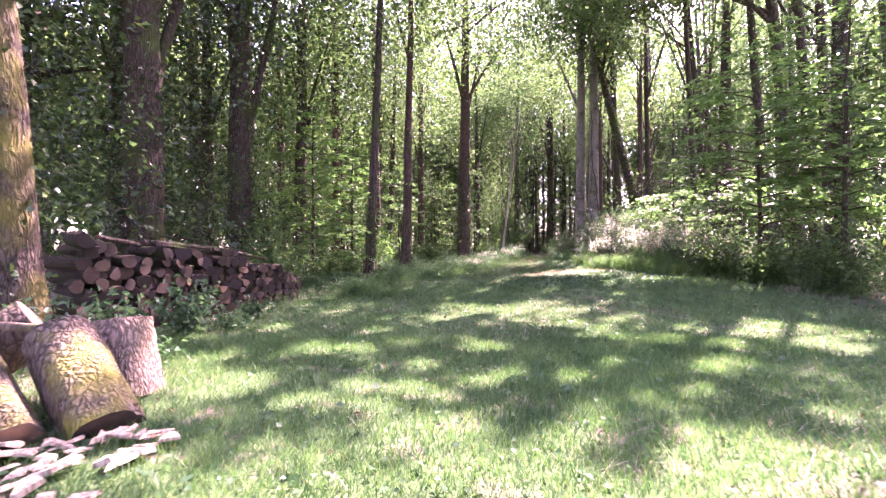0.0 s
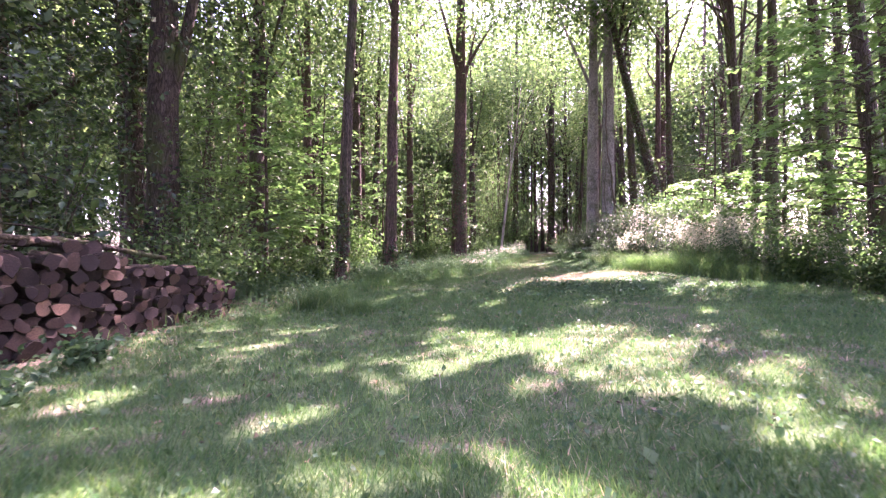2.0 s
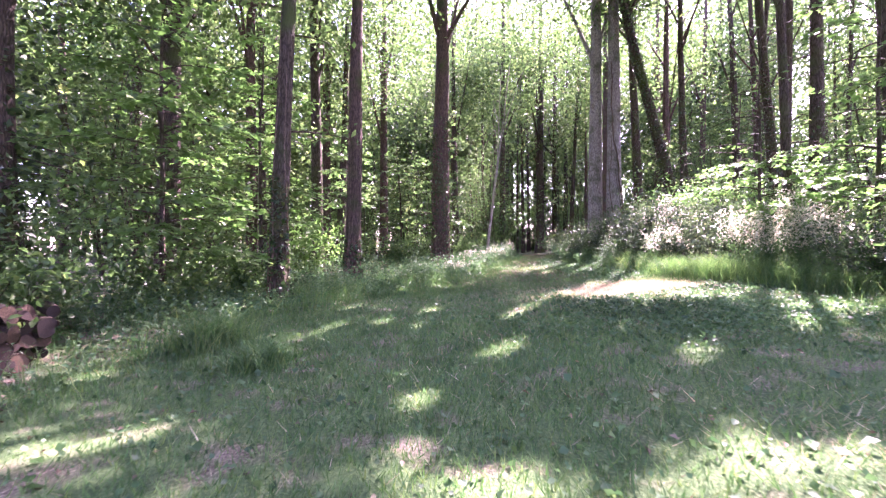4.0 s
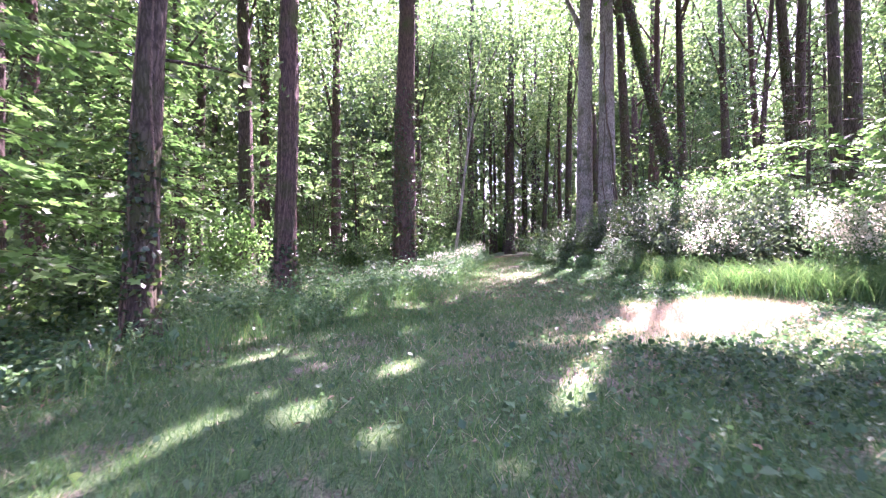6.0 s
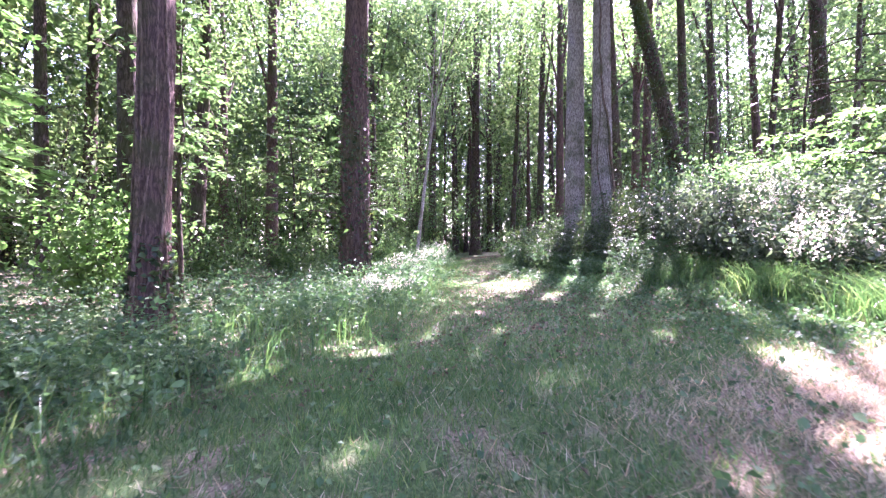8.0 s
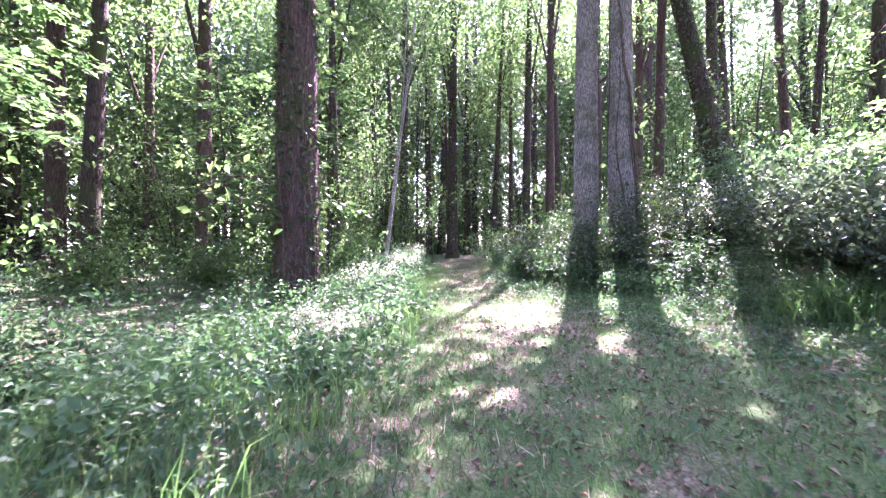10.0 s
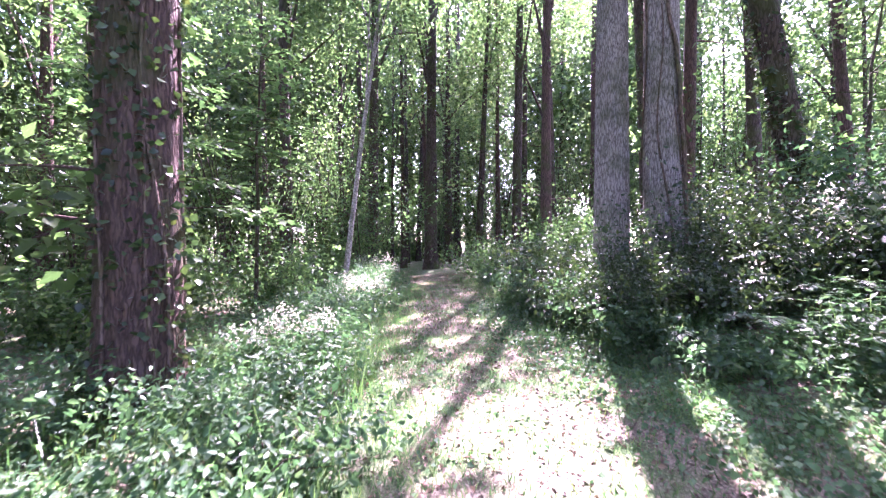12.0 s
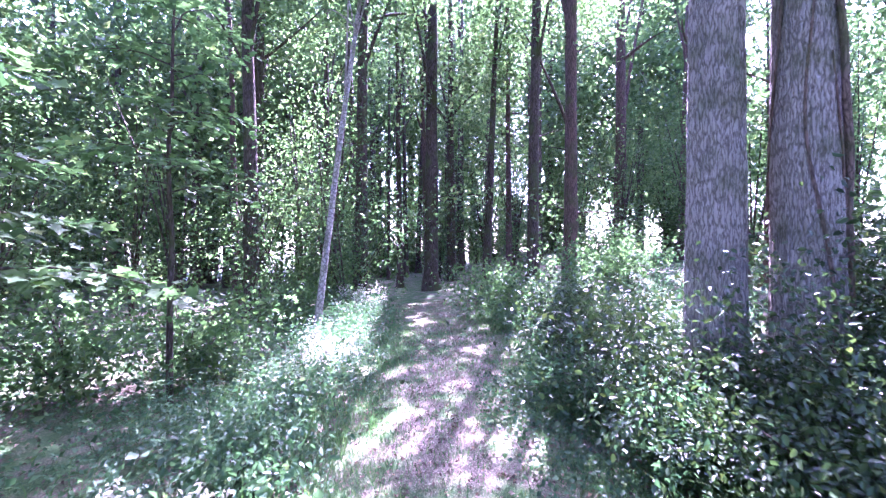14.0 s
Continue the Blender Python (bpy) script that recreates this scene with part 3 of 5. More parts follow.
def build_back_trees():
    """The wood behind: trunks at varied spacing with high crowns."""
    rng = np.random.default_rng(5)
    spots = [(-4.9, 34.9, 0.27), (-4.15, 34.8, 0.28), (-6.2, 26.5, 0.24), (-4.2, 29.0, 0.28), (-9.5, 27.0, 0.3), (-7.5, 32.0, 0.2), (3.35, 42.9, 0.28), (2.6, 47, 0.16), (13.2, 45.7, 0.2), (15.1, 46.9, 0.16), (14.0, 42.9, 0.26), (13.9, 40.2, 0.26), (16.6, 43.6, 0.24), (20.7, 45.4, 0.34), (10.3, 50.0, 0.18), (8.3, 51.4, 0.26), (17.5, 48.0, 0.22), (12.0, 50.5, 0.16),
             (17.0, 60.5, 0.2), (15.0, 62.0, 0.24), (18.5, 62.5, 0.2), (19.5, 59.0, 0.2), (13.0, 58.5, 0.2), (6.6, 50, 0.2), (14.4, 33.5, 0.22), (16.6, 37.0, 0.25), (18.8, 31.5, 0.2), (17.2, 28.2, 0.24), (20.5, 35.5, 0.3), (21.0, 27.0, 0.26), (15.2, 24.4, 0.28), (18.0, 21.0, 0.3), (12.6, 22.6, 0.16),
             (-11.8, 22.0, 0.34), (-13.0, 30.5, 0.3), (-9.0, 38.0, 0.3), (-5.0, 44.0, 0.3), (-13.5, 14.0, 0.4), (-12.0, 8.0, 0.4), (13.5, 15.5, 0.3), (14.0, 9.0, 0.3), (12.5, 3.5, 0.3), (23.5, 44.0, 0.3), (20.0, 52.0, 0.26), (0.2, 53.0, 0.3), (-14.0, 42.0, 0.3), (27.0, 36.0, 0.3), (17.0, 58, 0.3)]
    for k, (x, y, r) in enumerate(spots):
        dark = M_BARK_DARK if rng.random() < 0.6 else M_BARK_RED
        tree(x, y, r, rng.uniform(17, 23), dark, 100 + k, (rng.normal() * 0.02, rng.normal() * 0.02), (rng.uniform(6, 9), rng.uniform(2.8, 3.8), rng.uniform(5, 6.5)), 88 if x < -3 else 52, 48, 0.2, 1.4, 10, limbs=3, low=3, rings=10,
             ivy=250 if k % 3 == 0 else 0, ivy_top=5)


build_back_trees()


def build_far_wood():
    """Trunks and crowns deeper in the wood, past which nothing shows."""
    rng = np.random.default_rng(8)
    kinds = [tree(-18 + 6 * k, 66 + 3 * k, 0.26, 20, M_BARK_DARK, 300 + k, (0.01, 0), (1.5, 3.8, 9.5), 110, 24, 0.5, 1.3, 8, limbs=2, rings=8, carve=0) for k in range(4)]
    for k in range(80):
        a = rng.uniform(-1.25, 1.45)
        d = rng.uniform(32, 60)
        x, y = 4 + d * math.sin(a), 22 + d * math.cos(a)
        if (y < 60 and abs(x - float(track_x(y))) < 3) or (k < 60 and y < 45 and abs(x) < 14) or (6 < x < 27 and 46 < y < 66):
            continue
        copy_thing(kinds[k % 4], pose(x, y, ground_z(x, y) - 0.1, 0, 0, rng.uniform(0, 360)))

    # unseen trees added behind and beside the lawn to cut sky light from there
    for k, (x, y) in enumerate([(-19, -8), (-13, -12), (-7, -13), (-1, -14), (5, -13), (11, -12), (17, -9), (21, -3), (22, 4), (-20, -1), (-17, 5), (-19, 11), (21, 11)]):
        copy_thing(kinds[k % 4], pose(x, y, ground_z(x, y) - 0.1, 0, 0, 80 * k))
    # the tallest crowns, which close the sky above the end of the path
    high = [tree(9 + 7 * k, 76 + k, 0.4, 37, M_BARK_DARK, 320 + k, (0.01, 0), (9, 5.4, 14), 130, 30, 0.42, 1.4, 8, "tall old tree closing the far side of the wood", limbs=4, rings=9, carve=0) for k in range(3)]
    for k, (x, y) in enumerate([(2.0, 72.0), (-4.0, 68.0), (7.0, 65.5), (13.5, 69.5), (18.0, 74.0), (23.5, 66.5), (28.0, 72.5), (33.0, 66.0), (38.0, 58.0), (-10.0, 64.0), (-15.0, 57.0), (-2.0, 61.0), (34.5, 50.0)]):
        copy_thing(high[k % 3], pose(x, y, ground_z(x, y) - 0.1, 0, 0, 50 * k))

    for k, (x, y) in enumerate([(26.5, 57.0), (26.0, 49.5), (3.0, 58.0), (-4.0, 56.0), (10.0, 70.0), (14.0, 72.0), (18.0, 69.5), (22.0, 71.0), (26.0, 68.0), (30.0, 64.0), (6.0, 68.0), (-12.0, 36.0), (-15.0, 41.0), (-10.0, 44.0), (-18.0, 33.0), (-16.5, 25.0), (-20.0, 40.0), (-7.0, 49.0), (-13.0, 49.0), (-17.0, 19.0)]):
        copy_thing(kinds[k % 4], pose(x, y, ground_z(x, y) - 0.1, 0, 0, 70 * k))


build_far_wood()


# ---- undergrowth ----
def shrub(x, y, w, h, n, seed, leaf, size=0.11, stems=6, label="", name="shrub", flat=0.55, up=0.9, aspect=0.6, carve=1.0, foot=0.15):
    """Thin stems that fan out, with leaves in layers round their upper parts."""
    rng = np.random.default_rng(seed)
    root = thing(name, x, y)
    tips = []
    for k in range(stems):
        ang, out = rng.uniform(0, 6.28), w * rng.uniform(0.35, 0.95)
        top = np.array((math.cos(ang) * out, math.sin(ang) * out, h * rng.uniform(0.6, 1.0)))
        t = np.linspace(0, 1, 6)[:, None]
        line = top * t * (0.5, 0.5, 1) + top * t ** 2 * (0.5, 0.5, 0) + rng.normal(size=(6, 3)) * 0.04 * t
        v, q = tube(line + (0, 0, -0.05), np.linspace(0.012 + 0.006 * h, 0.004, 6), 5, 0.05, seed + k)
        part("stem", mesh_of("stem", v, q, M_BARK_DARK, True), root)
        tips.append(line)
    tips = np.array(tips)
    pick, along = rng.integers(0, stems, n), rng.uniform(foot, 1.05, n)
    i = np.clip((along * 5).astype(int), 0, 4)
    fr = (along * 5 - i)[:, None]
    p = tips[pick, i] * (1 - fr) + tips[pick, i + 1] * fr
    twig = rng.integers(0, 14, n)
    off = np.random.default_rng(seed + 999).normal(size=(stems, 14, 3)) * (w * 0.42, w * 0.42, h * 0.12)
    p = p + off[pick, twig] * (0.3 + along[:, None]) + rng.normal(size=(n, 3)) * (w * 0.13, w * 0.13, w * 0.13 * flat)
    p[:, 2] = np.maximum(p[:, 2], 0.04)
    if carve:
        p = p[~open_to_sun(p + np.array(root.location), carve, 5.0)]
    v, f = leaves(rng, p, size, aspect, up, 0.14, 0.1, "ovate" if size < 0.115 and y < 32 else "diamond")
    part("foliage", mesh_of("foliage", v, f, leaf), root)
    return tagged(root, label or "leafy green woodland shrub growing between the trees", "shrub", "undergrowth")


def build_shrubs():
    rng = np.random.default_rng(21)
    # right edge of the lawn: broad-leaved maple scrub over brambles
    for k, (x, y, w, h, n, leaf, size) in enumerate([
            (9.9, 15.8, 1.2, 1.5, 3600, M_SHRUB, 0.11), (9.7, 13.8, 1.1, 1.4, 3400, M_SHRUB, 0.11), (10.2, 11.6, 1.2, 1.6, 3400, M_SHRUB, 0.11), (10.4, 17.4, 1.2, 1.7, 3800, M_BRAMBLE, 0.11),
            (8.1, 20.7, 0.9, 0.8, 4200, M_BRAMBLE, 0.1), (9.2, 20.7, 1.1, 1.3, 5200, M_BRAMBLE, 0.1), (8.1, 21.9, 0.8, 0.8, 3800, M_BRAMBLE, 0.09), (8.6, 23.9, 1.0, 1.2, 4200, M_BRAMBLE, 0.1), (9.4, 24.9, 1.2, 1.5, 4200, M_BRAMBLE, 0.1),
            # scrub near the twin trunks: darker ivy leaf paints the bank's shade
            (8.0, 28.6, 0.9, 1.0, 4600, M_IVY_SHADE, 0.065), (8.9, 28.9, 1.0, 1.4, 5000, M_IVY_SHADE, 0.07), (9.9, 28.3, 1.1, 1.4, 5000, M_IVY_SHADE, 0.07),
            (11.0, 20.8, 1.4, 1.7, 4600, M_SHRUB, 0.13), (9.5, 22.6, 1.3, 1.3, 6000, M_BRAMBLE, 0.1), (10.8, 24.2, 1.6, 1.7, 5200, M_SHRUB, 0.11), (8.2, 22.9, 0.9, 1.0, 4200, M_BRAMBLE, 0.09), (9.6, 26.6, 1.4, 1.3, 4600, M_IVY_SHADE, 0.08),
            (8.3, 29.2, 1.0, 0.9, 4000, M_IVY_SHADE, 0.07), (9.2, 29.4, 1.0, 1.0, 4000, M_IVY_SHADE, 0.07), (8.7, 27.8, 1.0, 0.8, 4000, M_IVY_SHADE, 0.07), (8.4, 30.9, 0.9, 1.2, 4000, M_IVY_SHADE, 0.075), (8.9, 32.4, 1.1, 1.4, 3400, M_IVY_SHADE, 0.11), (11.4, 30.4, 1.3, 1.5, 3400, M_IVY_SHADE, 0.1), (9.6, 34.0, 1.1, 1.3, 3000, M_IVY_SHADE, 0.09),
            (11.5, 8.0, 2.0, 4.5, 2200, M_SHRUB, 0.15), (11.0, 4.5, 2.0, 4.2, 1800, M_SHRUB, 0.15), (12.8, 13.0, 2.0, 4.6, 2000, M_SHRUB, 0.16), (13.5, 26.5, 1.8, 3.0, 2200, M_SHRUB, 0.13), (12.0, 27.5, 1.4, 1.9, 2400, M_WEED, 0.11)]):
        shrub(x, y, w, h, n, 400 + k, leaf, size, 9, "tangled bramble and leafy scrub on the bank", foot=0.1)
    # left: hazel and maple between the trunks behind the woodpile
    for k, (x, y, w, h, n, leaf, size) in enumerate([
            # two tall shrubs here take the ivy-dark leaf as painted shade
            (-6.4, 15.8, 1.5, 2.6, 2400, M_SHRUB, 0.12), (-5.6, 14.6, 1.0, 1.4, 2200, M_SHRUB, 0.11), (-8.6, 14.2, 1.9, 6.0, 3400, M_IVY_SHADE, 0.14), (-8.2, 8.6, 1.9, 5.0, 3400, M_IVY_SHADE, 0.14), (-5.2, 18.4, 1.2, 1.5, 2600, M_SHRUB, 0.11), (-4.4, 20.6, 1.2, 1.3, 2600, M_SHRUB, 0.11),
            (-4.4, 27.4, 1.3, 2.2, 2000, M_BROAD, 0.16), (-6.6, 24.6, 1.7, 4.4, 2600, M_SHRUB, 0.15), (-0.6, 33.0, 1.2, 1.4, 2400, M_SHRUB, 0.12), (-3.4, 32.6, 1.4, 1.8, 2000, M_SHRUB, 0.13), (-9.0, 9.0, 1.8, 4.5, 2000, M_SHRUB, 0.16), (-9.4, 15.5, 1.8, 5, 2000, M_SHRUB, 0.16),
            (5.9, 45.0, 1.4, 2.2, 2600, M_SHRUB, 0.13), (4.6, 41.5, 1.2, 1.5, 2600, M_SHRUB, 0.12), (2.6, 36.4, 1.3, 1.6, 2600, M_SHRUB, 0.12), (0.8, 36.0, 1.4, 1.8, 2200, M_SHRUB, 0.13), (10.8, 38.2, 1.4, 1.2, 2600, M_SHRUB, 0.12), (12.0, 41.8, 1.5, 1.4, 2400, M_SHRUB, 0.13), (10.4, 34.8, 1.1, 1.2, 2600, M_IVY_SHADE, 0.1), (13.0, 37.0, 1.5, 1.4, 2400, M_SHRUB, 0.13), (15.5, 40.5, 1.6, 1.6, 2200, M_SHRUB, 0.13)]):
        shrub(x, y, w, h, n, 440 + k, leaf, size, 7, "shade-grown leafy sapling among the trunks")
    # the deep understorey that closes the view between the trunks
    for k in range(150):
        a, d = rng.uniform(-1.2, 1.3), rng.uniform(12, 42)
        x, y = 4 + d * math.sin(a), 24 + d * math.cos(a)
        if abs(x - float(track_x(y))) < 3.4 or (x > 8 and y < 29) or (y < 42 and -8 < x < 20):
            continue
        h = rng.uniform(3, 11)
        shrub(x, y, rng.uniform(1.6, 2.5), h, 2200 if d < 28 else 1200, 520 + k, M_SHRUB if rng.random() < 0.6 else M_CANOPY, 0.14 if d < 28 else 0.2, 6, foot=0.12)

    for k, (x, y, h) in enumerate([(18.0, 51.0, 9), (21.5, 50.0, 8), (14.0, 54.0, 7), (22.0, 42.0, 9), (16.5, 52.5, 9), (23.0, 47.5, 9), (-3.6, 43.5, 8), (-0.6, 45.0, 9), (-6.6, 41.0, 8), (-9.2, 35.5, 8), (-10.8, 31.0, 7), (-9.4, 24.6, 8), (-11.5, 26.0, 9), (22.5, 37.0, 9), (20.6, 31.5, 7), (18.4, 25.2, 8)]):
        shrub(x, y, 2.1, h, 2600, 640 + k, M_SHRUB if k % 3 else M_CANOPY, 0.14, 6, foot=0.1)
    # low growth hemming the path
    for k, (x, y, w, h) in enumerate([(7.6, 26.6, 0.7, 0.3), (7.6, 28.2, 0.7, 0.6), (7.7, 29.9, 0.7, 0.9), (8.0, 31.6, 0.6, 0.9), (8.9, 33.6, 0.7, 0.8), (2.5, 26.6, 0.8, 0.55), (2.2, 28.4, 0.8, 0.6), (3.0, 29.9, 0.7, 0.65), (0.9, 26.4, 0.9, 0.5), (1.3, 24.2, 0.9, 0.4), (3.5, 31.4, 0.7, 0.7), (4.2, 33.4, 0.7, 0.7), (-0.8, 25.0, 1.0, 0.5), (-2.6, 21.6, 1.0, 0.5), (-1.0, 21.0, 0.9, 0.35), (-3.4, 17.4, 0.9, 0.5), (5.2, 36.2, 0.7, 0.8), (6.3, 39.6, 0.8, 0.9)]):
        shrub(x, y, w, h, 1500, 820 + k, M_WEED, 0.08, 7, "low nettles and brambles hemming the path", name="bramble")
    # thicket where the path is lost among the trunks
    for k in range(16):
        x, y = 9 + 1.3 * k + rng.normal() * 0.5, 64.5 - 0.28 * k + rng.normal() * 1.6
        shrub(x, y, 2.0, rng.uniform(3.5, 7), 1900, 700 + k, M_CANOPY if k % 2 else M_SHRUB, 0.24, 6, foot=0.02)
    # weeds and young elder in front of the woodpile
    for k, (x, y, w, h, n, s) in enumerate([(-4.1, 7.3, 0.45, 0.85, 420, 0.12), (-4.5, 6.2, 0.4, 0.7, 380, 0.11), (-5.2, 5.0, 0.5, 0.7, 500, 0.09), (-3.9, 9.2, 0.3, 0.4, 260, 0.1), (-3.6, 5.2, 0.4, 0.35, 420, 0.07), (-3.7, 8.0, 0.35, 0.3, 300, 0.08), (-6.0, 5.6, 0.5, 0.8, 500, 0.1)]):
        shrub(x, y, w, h, n, 760 + k, M_WEED, s, 5, "young leafy plant growing in front of the woodpile")


build_shrubs()


# ---- young maples ----
def maple(x, y, h, r, reach, boughs, seed, foot=0.3, label="", size=0.17, lean=(0, 0), carve=1.0, flat=0.16, leaf=M_BROAD):
    """A slim tree whose boughs carry flat, layered sprays of lobed leaves."""
    rng = np.random.default_rng(seed)
    root = thing("maple_tree", x, y)
    line = trunk_line(h, lean, 0.05, seed, 12)
    s = np.linspace(0, 1, 12) ** 1.25
    v, q = tube(line, r * (1 - 0.8 * s), 10, 0.02, seed)
    part("trunk", mesh_of("trunk", v, q, M_BARK_DARK, True), root)
    spots, axes = [], []
    for k in range(boughs):
        z0 = h * (foot + (0.96 - foot) * (k + rng.random()) / boughs)
        ang = 2.4 * k + rng.normal() * 0.3
        ln = reach * (1.05 - 0.6 * (z0 / h) ** 2) * rng.uniform(0.6, 1.1)
        a = np.array([np.interp(z0, line[:, 2], line[:, j]) for j in range(3)])
        way = np.array((math.cos(ang), math.sin(ang), 0))
        side = np.array((-way[1], way[0], 0))
        t = np.linspace(0, 1, 8)[:, None]
        wob = np.cumsum(rng.normal(size=(8, 1)) * 0.03, 0)
        pts = a + way * ln * t + side * ln * wob + np.array((0, 0, 1.0)) * ln * (0.32 * t - 0.42 * t * t)
        v, q = tube(pts, np.linspace(max(0.008, 0.011 * ln), 0.003, 8), 5, 0.04, seed + k)
        part("branch", mesh_of("branch", v, q, M_BARK_DARK, True), root)
        twigs = max(4, int(ln * 4))
        for j in range(twigs):
            u = 0.22 + 0.78 * (j + rng.random() * 0.6) / twigs
            c = np.array([np.interp(u, t[:, 0], pts[:, m]) for m in range(3)])
            tl = ln * 0.42 * (1.15 - u) * rng.uniform(0.7, 1.2) + 0.12
            for sg in (-1, 1):
                out = unit((way * rng.uniform(0.5, 1.1) + side * sg + np.array((0, 0, rng.normal() * 0.12)))[None])[0]
                m = max(3, int(tl / 0.075))
                w = (np.arange(m) + rng.random(m)) / m
                p = c + out * (w * tl)[:, None] + rng.normal(size=(m, 3)) * (0.05, 0.05, 0.025) - np.array((0, 0, 1.0)) * (w ** 2 * tl * flat)[:, None]
                across = np.cross(out, (0, 0, 1.0))
                spots.append(p)
                axes.append(out * 0.8 + across * rng.choice((-1, 1), (m, 1)) * rng.uniform(0.3, 1, (m, 1)) - np.array((0, 0, 0.25)))
    p, axes = np.concatenate(spots), np.concatenate(axes)
    if carve:
        keep = ~open_to_sun(p + np.array(root.location), carve, 5.0)
        p, axes = p[keep], axes[keep]
    v, f = leaves(rng, p, size, 0.95, 1, 0.07, 0, "lobed", axes)
    part("foliage", mesh_of("foliage", v, f, leaf), root)
    return tagged(root, label or "young maple with flat sprays of bright lobed leaves", "tree", "maples")


def build_maples():
    for k, (x, y, h, r, reach, n, foot) in enumerate([
            (10.2, 14.6, 8.6, 0.08, 3.2, 40, 0.2), (10.4, 11.8, 8.2, 0.08, 2.8, 34, 0.25), (10.9, 18.2, 7.5, 0.07, 2.8, 34, 0.22), (11.4, 22.4, 7.2, 0.06, 2.5, 30, 0.22), (12.4, 25.0, 5.4, 0.06, 2.2, 22, 0.25), (11.2, 7.2, 7.0, 0.08, 2.6, 26, 0.2), (12.2, 28.0, 4.6, 0.05, 1.8, 16, 0.3)]):
        maple(x, y, h, r, reach, n, 1200 + k, foot, "young maple spreading bright leafy boughs over the lawn's edge")
    for k, (x, y, h, r, reach, n, foot) in enumerate([
            (-5.2, 18.2, 7.5, 0.07, 2.5, 32, 0.16), (-4.4, 22.0, 8.0, 0.07, 2.4, 32, 0.22), (-5.6, 25.2, 7.5, 0.07, 2.2, 26, 0.25), (-2.6, 27.4, 7.0, 0.06, 1.9, 22, 0.4), (1.2, 31.6, 6.0, 0.05, 2.0, 15, 0.36), (-0.6, 34.6, 7.0, 0.06, 2.0, 24, 0.3), (2.4, 35.2, 7.5, 0.06, 2.0, 22, 0.45)]):
        # past y 26 a darker leaf colour stands in for missing shade
        maple(x, y, h, r, reach, n, 1230 + k, foot, "young maple between the old trunks, the deeper ones with shade-dark leaf colour", leaf=M_SHRUB if y > 26 else M_BROAD)


build_maples()


# ---- woodpile ----
PILE = [(6.6, -5.3, 1.5), (7.5, -5.2, 1.5), (9.5, -5.0, 1.45), (11.5, -4.85, 1.3), (13.4, -4.6, 0.95), (14.6, -4.6, 0.7)]


def pile_face(y):
    a = np.array(PILE)
    return np.interp(y, a[:, 0], a[:, 1]), np.interp(y, a[:, 0], a[:, 2])


def log_mesh(seed, split):
    """A round or cleft billet, 0.9 long along x, one unit thick; end faces have their own wood."""
    rng = np.random.default_rng(seed)
    n = 11
    ang = np.linspace(0, 2 * np.pi, n, endpoint=False)
    r = 1 + 0.10 * rng.normal(size=n) + 0.08 * np.sin(2 * ang + rng.uniform(0, 6))
    if split:
        cut = np.cos(ang - rng.uniform(0, 6.28))
        r = np.where(cut > 0.25, r * 0.3 / np.maximum(cut, 0.25), r)
    prof = np.stack([np.cos(ang) * r, np.sin(ang) * r], 1)
    rows = []
    for x, s in ((-0.9, 0.94), (-0.88, 1.0), (-0.02, 1.0), (0.0, 0.93)):
        tilt = rng.normal(size=2) * 0.02
        rows.append(np.column_stack([x + prof @ tilt, prof * s]))
    bm = bmesh.new()
    vs = [[bm.verts.new(p) for p in row] for row in rows]
    for a, b in zip(vs, vs[1:]):
        for k in range(n):
            f = bm.faces.new((a[k], a[(k + 1) % n], b[(k + 1) % n], b[k]))
            f.smooth = True
    for row in (vs[-1], vs[0][::-1]):
        bm.faces.new(row).material_index = 1
    bm.normal_update()
    me = bpy.data.meshes.new("log")
    bm.to_mesh(me)
    bm.free()
    me.materials.append(M_BARK_DARK)
    me.materials.append(M_END)
    return me


